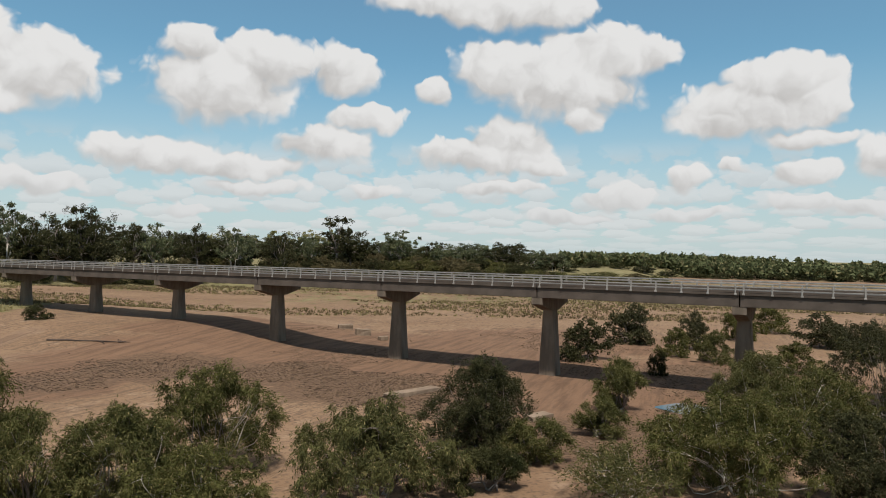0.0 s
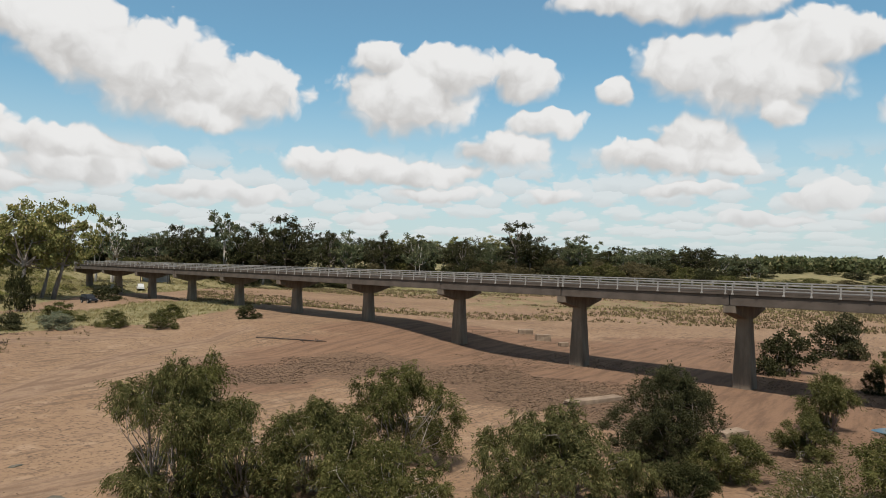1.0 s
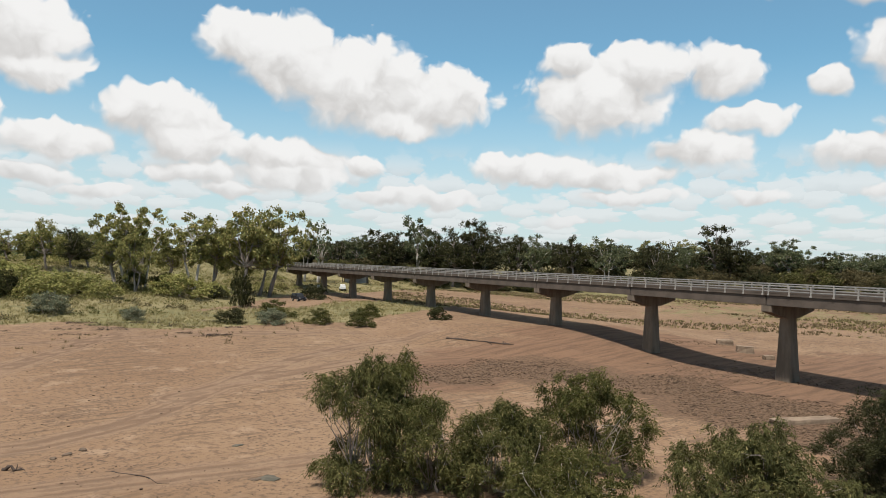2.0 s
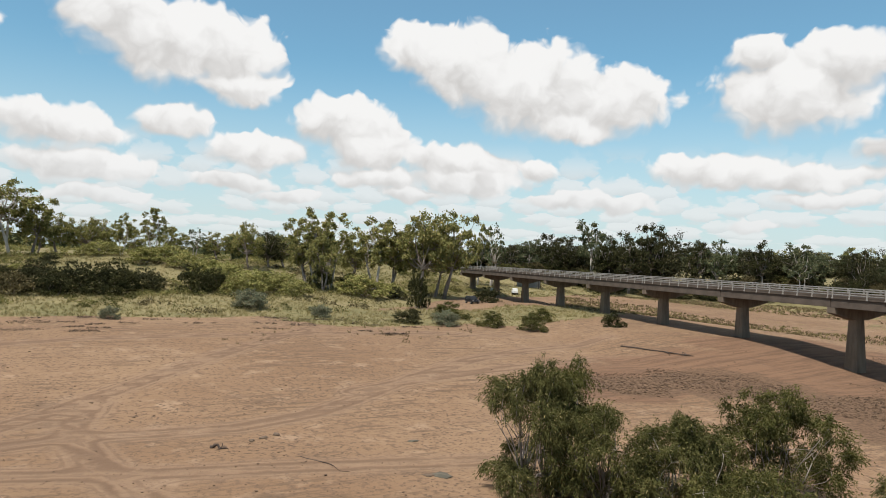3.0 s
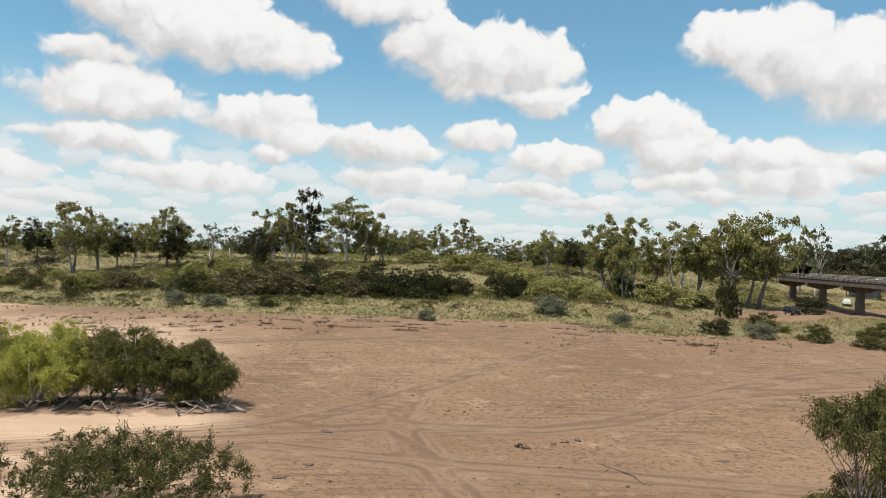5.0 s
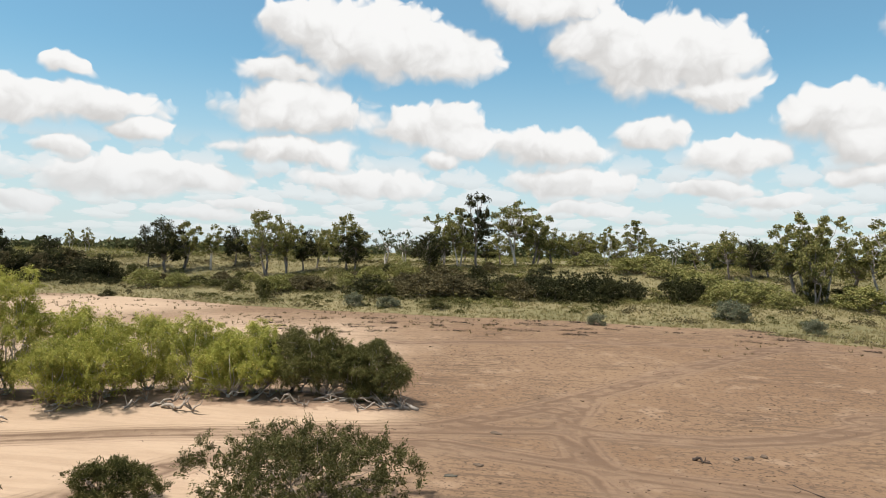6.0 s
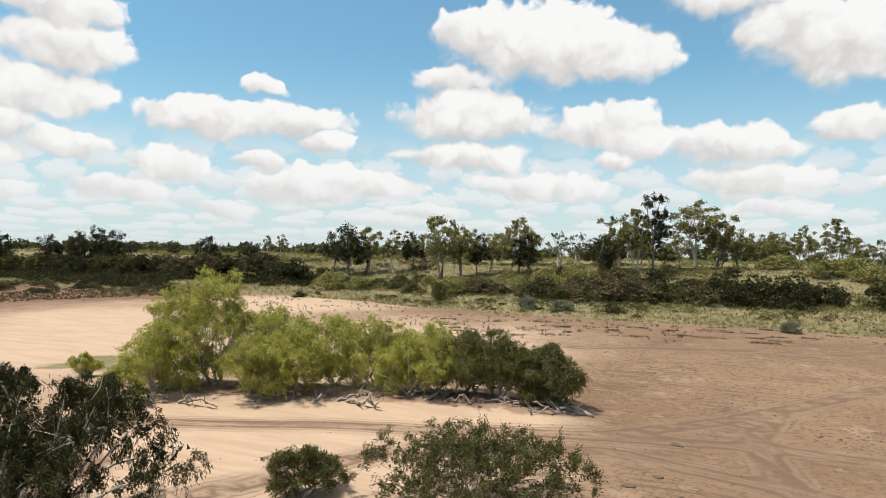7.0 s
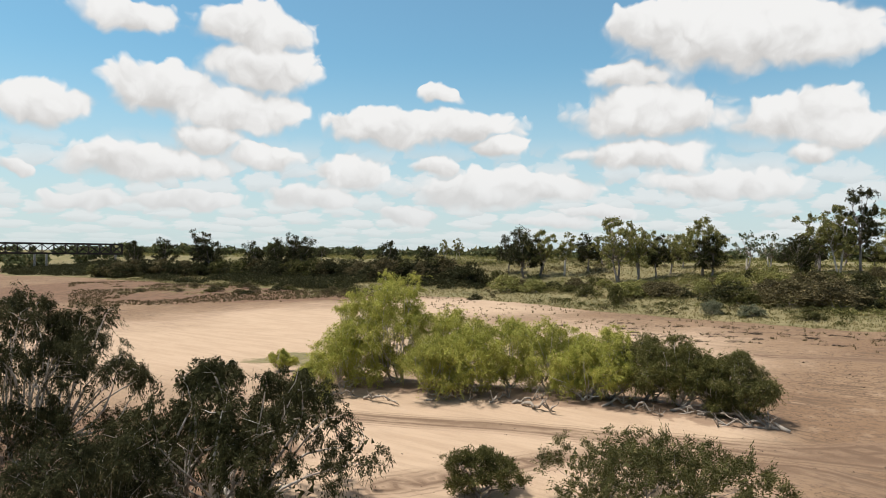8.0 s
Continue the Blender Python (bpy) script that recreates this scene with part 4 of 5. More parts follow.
bush("green paperbark with bleached exposed roots", 99.5, 66, 6.4, 9.0, LEAF_SUNLIT, 20, BARK_WHITE, leaves=13000, low=0.75)
bush("green paperbark bowed over its bleached roots", 94.8, 63, 5.8, 8.0, LEAF_SUNLIT, 21, BARK_WHITE, leaves=11000, low=0.75)
bush("dark olive paperbark at the thicket's end", 89.6, 61.5, 5.5, 8.0, LEAF_THICK, 22, BARK_WHITE, leaves=13000, low=0.75)
bush("dark olive paperbark arching down to sand", 85.5, 59.5, 4.7, 5.6, LEAF_THICK, 23, BARK_WHITE, leaves=10000, low=0.6)
bush("sunlit paperbark crowded in the thicket", 102.8, 68, 6.2, 7.0, LEAF_SUNLIT, 32, BARK_WHITE, leaves=9000, low=0.75)
bush("green paperbark with trailing branches", 97.0, 62, 4.6, 7.0, LEAF_SUNLIT, 33, BARK_WHITE, leaves=9000, low=0.6)
bush("olive paperbark crowded in the thicket", 91.8, 64, 5.6, 7.0, LEAF_THICK, 34, BARK_WHITE, leaves=9000, low=0.75)
bush("sunlit paperbark behind taller ones", 107.8, 69, 7.2, 8.0, LEAF_SUNLIT, 35, BARK_WHITE, leaves=10000, low=0.75)
bush("olive paperbark low over sand", 87.3, 60, 4.4, 6.0, LEAF_THICK, 36, BARK_WHITE, leaves=9000, low=0.5)
bush("tall sunlit paperbark at the thicket's crown", 114.6, 71, 8.4, 9.0, LEAF_SUNLIT, 37, BARK_WHITE, leaves=13000, low=0.75)
bush("small sunlit yellow green bush", 118.5, 64, 3.2, 4.0, LEAF_SUNLIT, 24, BARK_WHITE, leaves=3500, lobes=10, category="bush")
bush("small pale bush on a grassy bar", 121.0, 79, 2.2, 3.4, LEAF_SUNLIT, 25, BARK_WHITE, leaves=2500, lobes=8, category="bush")

# kinds of shrub and gum, grown once
SHRUB = {k: tree("shrub", lab, "shrub", 3.0, 4.4, 0.0, 16, 18, 3600, (0.165, 0.13), BARK_GREY, m, 40 + i, 4, 0.1, 0.3, 0.22, hollow=0.6, fat=0.36, joined=True) for i, (k, lab, m) in enumerate((
    ("dark", "dense dark green shrub", LEAF_DARK), ("olive", "rounded olive green shrub", LEAF_OLIVE), ("light", "yellow green shrub on the bank", LEAF_MOUND), ("grey", "pale grey green shrub", LEAF_GREY), ("brown", "brownish dry shrub on the bank", LEAF_BROWN)))}
FINE_SHRUB = {k: tree("shrub", lab, "shrub", 3.0, 4.4, 0.0, 18, 20, 7500, (0.13, 0.095), BARK_GREY, m, 50 + i, 5, 0.1, 0.35, 0.22, hollow=0.6, fat=0.33, joined=True) for i, (k, lab, m) in enumerate((
    ("dark", "dense dark green shrub on sand", LEAF_DARK), ("olive", "olive green shrub on sand", LEAF_OLIVE), ("light", "yellow green shrub on sand", LEAF_MOUND), ("grey", "pale grey green shrub on sand", LEAF_GREY), ("brown", "brownish dry shrub on sand", LEAF_BROWN)))}
GUM = {      # height of the kind, and its forms
    "white": (17, [gum_kind("tall gum with white trunk and open crown", 17, 13, 5.0, BARK_WHITE, LEAF_GUM, 60 + k, 1 + k, 0.38, 12, 4, 5200, 0.095) for k in range(2)]),
    "open": (16, [gum_kind("slender gum with thin olive crown", 16, 10, 4.2, BARK_WHITE, LEAF_GUM, 70 + k, 2, 0.34, 11, 4, 4600, 0.10) for k in range(2)]),
    "full": (14, [gum_kind("broad gum with full olive crown", 14, 12, 3.4, BARK_GREY, LEAF_GUM, 80 + k, 2, 0.42, 13, 4, 6400, 0.11) for k in range(3)]),
    "dark": (14, [gum_kind("dark full tree of the river woods", 14, 12, 1.4, BARK_GREY, LEAF_DARK, 90 + k, 1, 0.36, 13, 4, 7000, 0.15) for k in range(3)]),
    "tall": (17, [gum_kind("dark upright tree of the river woods", 17, 9.5, 3.6, BARK_GREY, LEAF_DARK, 100 + k, 1, 0.36, 13, 4, 5600, 0.14) for k in range(2)]),
    "grove": (15, [gum_kind("grey green gum of the river woods", 15, 10, 3.6, BARK_WHITE, LEAF_GROVE, 110 + k, 2, 0.26, 12, 4, 5400, 0.125) for k in range(2)]),
    "bare": (9, [gum_kind("nearly leafless pale tree", 9, 8, 2.5, BARK_WHITE, LEAF_GROVE, 120, 2, 0.3, 11, 4, 900, 0.09)]),
}
rnd = random.Random(7)
pick = random.Random(11)
LABELS = {}


def gum(kind, az, r, rise, wide=1.0):
    """A gum at an azimuth and distance whose top stands that many degrees over the hover point's level."""
    full, forms = GUM[kind]
    x, y = polar(az, r)
    z = ground_z(x, y) - 0.1
    k = (EYE[2] + r * math.tan(radians(rise)) - z) / full
    w = wide * (0.45 + 0.55 * k)
    c = copy_thing(pick.choice(forms), Matrix())
    c.matrix_world = pose(x, y, z, 0, 0, rnd.uniform(0, 360)) @ Matrix.Diagonal((w, w, k, 1))
    return c


def shrub(kind, az, r, height, width):
    x, y = polar(az, r)
    c = copy_thing((FINE_SHRUB if r < 145 else SHRUB)[kind], Matrix())
    c.matrix_world = pose(x, y, ground_z(x, y) - 0.05, 0, 0, rnd.uniform(0, 360)) @ Matrix.Diagonal((width / 4.4, width / 4.4, height / 3.0, 1))
    return c


# gums on the bank, by azimuth, distance and rise
for k, az, r, e, w in (
    ("white", 74.5, 196, 4.3, 1.25), ("full", 73.4, 200, 3.2, 0.8), ("tall", 77.8, 190, 4.7, 0.8), ("open", 79.2, 188, 3.6, 0.9), ("full", 80.4, 190, 3.0, 0.9), ("dark", 81.6, 184, 1.6, 0.8), ("full", 71.6, 206, 2.2, 0.9), ("full", 70.2, 210, 1.8, 0.9),
    ("open", 65.4, 205, 2.85, 0.9), ("open", 67.6, 207, 2.45, 0.8), ("full", 68.8, 212, 1.9, 0.9), ("full", 64.0, 222, 1.5, 0.9), ("bare", 62.6, 222, 1.5, 1.0), ("full", 60.8, 228, 1.3, 0.9), ("full", 58.5, 205, 2.05, 0.9), ("dark", 57.0, 215, 1.5, 0.9), ("full", 55.8, 222, 1.2, 0.9),
    ("open", 53.4, 172, 3.55, 1.1), ("full", 54.0, 170, 2.3, 0.8), ("open", 52.2, 176, 3.2, 1.0), ("full", 52.8, 166, 1.2, 0.7), ("full", 50.6, 200, 1.6, 0.9), ("open", 48.7, 180, 3.05, 1.15), ("full", 47.5, 184, 2.7, 0.9), ("full", 44.9, 184, 3.35, 1.0), ("full", 43.2, 186, 3.5, 0.95), ("full", 43.9, 188, 2.6, 0.8), ("full", 75.8, 222, 1.6, 0.9), ("dark", 77.0, 226, 1.3, 0.9), ("full", 79.0, 220, 1.5, 0.9), ("dark", 82.4, 226, 1.2, 0.9), ("full", 73.0, 228, 1.4, 0.9), ("dark", 80.6, 205, 1.4, 0.8), ("full", 66.6, 230, 1.2, 0.9), ("full", 69.6, 232, 1.3, 0.9), ("dark", 89.6, 226, 0.9, 0.8), ("full", 95.6, 226, 1.0, 0.8),
    ("open", 40.4, 235, 2.8, 0.7), ("bare", 39.4, 235, 2.7, 0.8), ("bare", 83.6, 200, 1.7, 0.9), ("bare", 85.2, 206, 1.8, 0.9), ("full", 88.3, 196, 2.8, 0.9), ("dark", 87.6, 194, 1.8, 0.8), ("full", 90.6, 208, 1.6, 0.8), ("full", 94.4, 194, 2.75, 0.9), ("full", 92.9, 198, 2.2, 0.8), ("dark", 91.6, 202, 1.5, 0.7),
    ("dark", 96.8, 216, 1.6, 0.8), ("open", 98.6, 212, 1.8, 0.9), ("dark", 101.8, 214, 2.0, 0.9), ("full", 100.6, 216, 1.8, 0.8), ("dark", 103.0, 222, 1.4, 0.7),
    ("open", 107.1, 300, 1.25, 0.7), ("open", 108.2, 310, 1.1, 0.7), ("dark", 109.4, 240, 0.7, 0.7), ("dark", 112.6, 236, 1.05, 0.7), ("dark", 115.0, 320, 0.35, 0.8), ("dark", 118.0, 300, 0.4, 0.8), ("dark", 119.4, 262, 1.1, 0.9), ("tall", 120.2, 264, 1.4, 0.8), ("dark", 121.4, 262, 1.0, 0.8), ("dark", 123.2, 266, 0.7, 0.8), ("tall", 127.1, 282, 1.5, 1.0), ("dark", 126.3, 282, 0.8, 0.9), ("tall", 129.7, 300, 0.9, 1.0), ("dark", 131.7, 310, 0.8, 0.7)):
    gum(k, az, r, e, w)

# river woods beyond the bridge
for k, az, e, w in (("white", 31.6, 3.2, 1.0), ("tall", 30.0, 2.0, 1.1), ("dark", 28.6, 2.3, 1.0), ("tall", 27.0, 3.0, 1.1), ("dark", 26.2, 2.4, 1.0), ("tall", 23.4, 1.8, 0.9), ("open", 21.9, 2.1, 0.9), ("tall", 19.1, 1.95, 0.8), ("open", 16.4, 1.85, 0.9), ("dark", 12.7, 1.5, 1.0), ("open", 10.6, 1.2, 0.9), ("tall", 8.4, 2.8, 1.3), ("dark", 7.4, 2.1, 1.1), ("white", 4.4, 1.75, 1.0), ("open", 3.2, 1.95, 1.1), ("dark", 34.6, 2.3, 1.0), ("dark", 33.2, 1.9, 1.0), ("full", 36.4, 1.6, 1.0), ("dark", 38.0, 1.3, 1.0)):
    gum({"open": "grove", "full": "grove", "white": "grove"}.get(k, k), az, 280 + rnd.uniform(-6, 6), e, w)
for n in range(96):
    az = 41.0 - n * 0.53 + rnd.uniform(-0.3, 0.3)
    r = 300 + rnd.uniform(-14, 26) + max(0, 4 - az) * 1.5
    line = 1.25 if az > 9 else 1.0 if az > -6.5 else 0.65
    gum(rnd.choice(("dark", "dark", "tall", "grove", "grove")), az, r, line + rnd.uniform(-0.45, 0.05), rnd.uniform(1.1, 1.5))
for n in range(100):
    az = 40 - n * 0.5 + rnd.uniform(-0.3, 0.3)
    shrub(rnd.choice(("dark", "olive", "brown", "brown", "dark")), az, 278 + rnd.uniform(-8, 12), rnd.uniform(4.5, 7.5), rnd.uniform(9, 14))

# shrubs along the bank
for k, az, r, h, w in (
    ("dark", 45.8, 117, 2.4, 6.0), ("grey", 42.8, 117, 2.6, 5.6), ("olive", 42.6, 128, 3.0, 7.5), ("olive", 39.2, 120, 2.6, 5.4), ("olive", 35.9, 119, 2.8, 5.5), ("olive", 35.2, 130, 2.4, 5.0), ("dark", 29.6, 122, 2.3, 4.6), ("dark", 39.5, 172, 4.2, 8.0), ("grey", 68.2, 116, 2.0, 3.4), ("grey", 52.8, 122, 2.2, 4.4), ("grey", 58.4, 130, 3.6, 7.0),
    ("dark", 62.4, 146, 6.0, 8.0), ("dark", 61.0, 150, 5.0, 6.0), ("dark", 70.5, 152, 6.2, 9.0), ("dark", 72.8, 150, 6.6, 9.0), ("dark", 67.8, 154, 5.8, 9.0), ("olive", 76.0, 148, 4.0, 7.0), ("light", 58.0, 152, 5.0, 9.0), ("light", 55.8, 158, 4.6, 8.0), ("light", 60.0, 168, 4.6, 10.0), ("light", 63.0, 178, 4.0, 10.0), ("light", 66.0, 182, 4.0, 10.0), ("light", 49.6, 162, 5.2, 13.0), ("light", 56.8, 162, 4.4, 11.0), ("light", 61.6, 172, 4.0, 11.0), ("light", 54.8, 150, 3.4, 8.0), ("light", 47.2, 172, 3.4, 8.0), ("light", 64.6, 190, 4.0, 12.0), ("light", 69.0, 190, 3.6, 11.0), ("olive", 53.0, 172, 5.6, 8.0), ("olive", 50.5, 178, 5.0, 8.0),
    ("brown", 80.5, 158, 6.0, 12.0), ("brown", 83.5, 160, 4.0, 9.0), ("brown", 78.0, 152, 4.0, 8.0), ("olive", 85.5, 150, 3.4, 8.0), ("grey", 87.5, 136, 2.6, 4.6), ("grey", 84.8, 134, 2.2, 5.0), ("brown", 91.0, 160, 3.8, 9.0), ("light", 93.5, 160, 3.6, 8.0), ("light", 103.2, 182, 4.4, 10.0), ("light", 101.0, 178, 3.6, 8.0), ("olive", 97.0, 166, 3.4, 5.0), ("olive", 94.6, 152, 4.6, 4.0), ("olive", 80.8, 132, 2.2, 4.4), ("dark", 47.0, 168, 3.0, 6.0), ("dark", 45.2, 150, 9.0, 5.2), ("dark", 105.7, 168, 1.6, 3.4),
    ("brown", 82.2, 148, 5.0, 12.0), ("brown", 79.4, 146, 5.4, 12.0), ("dark", 76.8, 150, 5.4, 10.0), ("brown", 74.6, 146, 4.4, 9.0), ("dark", 69.2, 147, 6.2, 10.0), ("dark", 65.8, 150, 5.0, 8.0), ("dark", 71.8, 145, 5.0, 8.0), ("dark", 67.4, 144, 4.6, 7.0), ("dark", 86.4, 152, 4.6, 10.0), ("light", 58.8, 146, 4.4, 10.0), ("light", 60.6, 156, 5.0, 11.0)):
    shrub(k, az, r, h, w)
for n in range(62):      # dense scrub of the upstream bank, cloud shade put into its dark leaves
    az = 106.0 + n * 0.46 + rnd.uniform(-0.3, 0.3)
    r = 196 + (az - 106) * 3.6 + rnd.uniform(0, 16)
    shrub(rnd.choice(("dark", "dark", "dark", "brown", "olive")), az, r, rnd.uniform(5.0, 7.5), rnd.uniform(9, 14))
for n in range(30):
    az = 72 + n * 1.1 + rnd.uniform(-0.4, 0.4)
    shrub(rnd.choice(("brown", "dark", "olive", "light")), az, 172 + rnd.uniform(-10, 14) + max(0, az - 92) * 1.8, rnd.uniform(2, 4), rnd.uniform(5, 9))
# bushes on the bed beyond the bridge
for k, az, r, h, w in (("dark", -11.2, 92, 5.2, 7.6), ("dark", -15.0, 112, 6.0, 8.4), ("olive", -18.2, 100, 3.8, 5.0), ("dark", -19.8, 108, 5.4, 5.6), ("olive", -21.0, 96, 4.0, 5.0), ("dark", -17.0, 84, 2.8, 2.8), ("olive", -24.6, 140, 5.0, 8.0), ("dark", -28.3, 122, 5.2, 9.0), ("olive", -22.5, 125, 5.0, 6.0), ("olive", -26.5, 92, 3.6, 6.0), ("olive", -31.0, 110, 4.5, 7.0)):
    shrub(k, az, r, h, w)
for ob in (*SHRUB.values(), *FINE_SHRUB.values(), *(form for _, forms in GUM.values() for form in forms)):   # the first of each kind stands in the woods too
    put(ob, -6 + 1.5 * len(LABELS), 322, 0)
    LABELS[ob.name] = True


def scatter_far():
    """Distant woods on the plain, as clumps of leaves."""
    rng = np.random.default_rng(90)
    pos = []
    for lo, hi, r0, r1, h0, h1, n in ((-38, -9.5, 520, 760, 9, 12.5, 520), (-38, 12, 900, 1600, 9, 14, 200), (40, 142, 420, 1500, 5, 9, 520), (34, 62, 260, 420, 6, 10, 60)):
        for _ in range(n):
            az, r = rng.uniform(lo, hi), math.exp(rng.uniform(math.log(r0), math.log(r1)))
            x, y = polar(az, r)
            h, w = rng.uniform(h0, h1), rng.uniform(6, 13)
            k = 130
            v = rng.normal(size=(k, 3))
            v /= np.linalg.norm(v, axis=1, keepdims=True)
            p = v * rng.uniform(0.5, 1, k)[:, None] * (w / 2, w / 2, h * 0.45) + (x, y, ground_z(x, y) + h * 0.5)
            pos.append(p)
    pos = np.concatenate(pos)
    way = rng.normal(size=pos.shape) + (0, 0, -0.3)
    ob = new("distant_woods", leaf_mesh("distant_woods", pos, way, 2.6, 1.9, LEAF_FAR, rng, 3))
    return tagged(ob, "distant sunlit woods across the flat plain", "woods", kind="stuff")


scatter_far()


rnd2 = random.Random(19)
for n in range(26):      # low dark shrubs on the damp bar upstream
    az = rnd2.uniform(115, 132)
    shrub(rnd2.choice(("dark", "brown", "olive")), az, 186 + (az - 115) * 2.6 + rnd2.uniform(-14, 14), rnd2.uniform(0.8, 2.0), rnd2.uniform(2, 5))
for n in range(14):      # dark scrub before the distant woods
    shrub("dark", -10 - n * 1.9, 470 + n * 6, rnd2.uniform(3, 6), rnd2.uniform(14, 26))


for n in range(12):      # scrub on the slope beyond the far bank
    shrub(rnd2.choice(("dark", "olive", "brown")), -7.5 - n * 0.85, 320 + rnd2.uniform(-20, 90), rnd2.uniform(3.5, 5.5), rnd2.uniform(13, 20))


def grass(name, label, mat, spots, blades, height, width, seed):
    """Tufts of upright blades, one mesh."""
    rng = np.random.default_rng(seed)
    z = land(spots[:, 0], spots[:, 1])[0]
    base = np.repeat(np.column_stack([spots, z]), blades, 0)
    base[:, :2] += rng.normal(size=(len(base), 2)) * height * 0.35
    way = np.column_stack([rng.normal(size=(len(base), 2)) * 0.45, np.ones(len(base))])
    ob = new(name, leaf_mesh(name, base - (0, 0, 0.03), way, height, width, mat, rng, 3))
    return tagged(ob, label, "grass", kind="stuff")


def spots(az0, az1, r0, r1, n, seed, test):
    rng = np.random.default_rng(seed)
    az, r = np.radians(rng.uniform(az0, az1, n)), np.sqrt(rng.uniform(r0 ** 2, r1 ** 2, n))
    p = np.column_stack([-np.sin(az) * r, np.cos(az) * r])
    z, out, side = land(p[:, 0], p[:, 1])
    return p[test(p[:, 0], p[:, 1], out)]


grass("bank_grass", "dry tufted grass on the river bank", DRY_GRASS, spots(30, 142, 105, 290, 60000, 1, lambda x, y, o: (cover_share(x, y, o, 0) > 0.45) & (o < 90) & (wander(x, y, 14, 30) > 0.36)), 7, 0.42, 0.085, 1)
grass("bank_herbs", "low green herbs on the river bank", GREEN_GRASS, spots(30, 142, 105, 290, 44000, 2, lambda x, y, o: (cover_share(x, y, o, 0) > 0.4) & (o < 90) & (wander(x, y, 17, 31) > 0.46)), 6, 0.5, 0.09, 2)
BROWN_GRASS = material("brown grass", (0.085, 0.068, 0.034), (0.13, 0.10, 0.055), 0.08, 0.9, 0.0, 10, through=0.25, island=0.9)
grass("bar_grass", "brown tufts on sand beyond the bridge", BROWN_GRASS, spots(-34, 34, 150, 275, 16000, 3, lambda x, y, o: (o < 2) & (wander(x * 0.3 + y * 0.3, y, 20, 33) + (wander(x, y, 6, 36) - 0.5) * 0.5 > 0.52)), 5, 0.55, 0.15, 3)
grass("bar_herbs", "olive herbs on sand beyond the bridge", GREEN_GRASS, spots(-34, 34, 150, 275, 12000, 6, lambda x, y, o: (o < 2) & (wander(x * 0.3 + y * 0.3, y, 20, 33) + (wander(x, y, 6, 37) - 0.5) * 0.5 > 0.55)), 5, 0.45, 0.16, 6)
grass("damp_bar_herbs", "low brown herbs on the damp bar upstream", BROWN_GRASS, spots(112, 136, 175, 268, 9000, 5, lambda x, y, o: (o < 6) & (wander(x, y, 18, 35) > 0.45)), 6, 0.5, 0.12, 5)
grass("sand_tufts", "scattered dry tufts on the open sand", BROWN_GRASS, spots(-30, 140, 75, 190, 8000, 4, lambda x, y, o: (o < 0) & (o > -26) & (wander(x, y, 12, 34) > 0.5)), 7, 0.42, 0.07, 4)


def scrub(name, label, mat, places, seed, leaves=70, size=1.0):
    """Low mounds of twiggy growth, one mesh."""
    rng = np.random.default_rng(seed)
    z = land(places[:, 0], places[:, 1])[0]
    n = len(places)
    s = size * np.exp(rng.normal(size=n) * 0.35)
    v = rng.normal(size=(n, leaves, 3))
    v /= np.linalg.norm(v, axis=2, keepdims=True)
    v[..., 2] = np.abs(v[..., 2])
    p = v * rng.uniform(0.45, 1.0, (n, leaves, 1)) * (s[:, None, None] * (1.0, 1.0, 0.75)) + np.column_stack([places, z])[:, None]
    way = v + rng.normal(size=v.shape) * 0.6
    ob = new(name, leaf_mesh(name, p.reshape(-1, 3), way.reshape(-1, 3), 0.23 * size, 0.17 * size, mat, rng, 3))
    return tagged(ob, label, "scrub", kind="stuff")


scrub("low_scrub", "low olive scrub on the bank", LEAF_OLIVE, spots(30, 142, 110, 300, 9000, 21, lambda x, y, o: (o > 4) & (o < 80) & (wander(x, y, 12, 50) > 0.58)), 1)
scrub("low_scrub", "low yellow green scrub on the bank", LEAF_BANK, spots(40, 112, 110, 260, 6000, 22, lambda x, y, o: (o > 12) & (o < 85) & (wander(x, y, 15, 51) > 0.60)), 2, 70, 1.2)
scrub("low_scrub", "low brown scrub on the bank", LEAF_BROWN, spots(30, 142, 110, 300, 7000, 23, lambda x, y, o: (o > 2) & (o < 80) & (wander(x, y, 11, 52) > 0.60)), 3)
scrub("plain_scrub", "scattered olive scrub on the plain", LEAF_BANK, spots(40, 142, 190, 520, 5200, 25, lambda x, y, o: (o > 70) & (wander(x, y, 30, 54) > 0.44)), 5, 60, 1.6)
# the upstream bank's cloud shade is carried by this dark leaf colour
scrub("dense_scrub", "dense dark scrub of the upstream bank", LEAF_DARK, spots(105, 142, 190, 400, 9000, 24, lambda x, y, o: (o > 5) & (o < 46) & (wander(x, y, 16, 53) > 0.42)), 4, 70, 1.9)


def wrack(n, seed):
    """Places along short drift lines at the foot of the bank."""
    rng = np.random.default_rng(seed)
    out = []
    for _ in range(n):
        az, r, ln = rng.uniform(44, 100), rng.uniform(101, 119), rng.uniform(0.6, 2.6)
        x, y = polar(az, r)
        if land(x, y)[1] > 1:
            continue
        s, w = rng.uniform(-ln, ln, 26), rng.normal(size=26) * 0.3
        a = radians(az)
        out.append(np.column_stack([x - math.cos(a) * s + math.sin(a) * w, y - math.sin(a) * s - math.cos(a) * w]))
    return np.concatenate(out)


scrub("drift_litter", "dark drift litter stranded along the sand's edge", WOOD_DARK, wrack(60, 61), 6, 26, 0.26)
scrub("drift_litter", "scattered dark twigs and leaf litter on sand", WOOD_DARK, spots(20, 112, 40, 112, 900, 62, lambda x, y, o: (o < -3) & (wander(x, y, 16, 63) > 0.5)), 7, 22, 0.16)


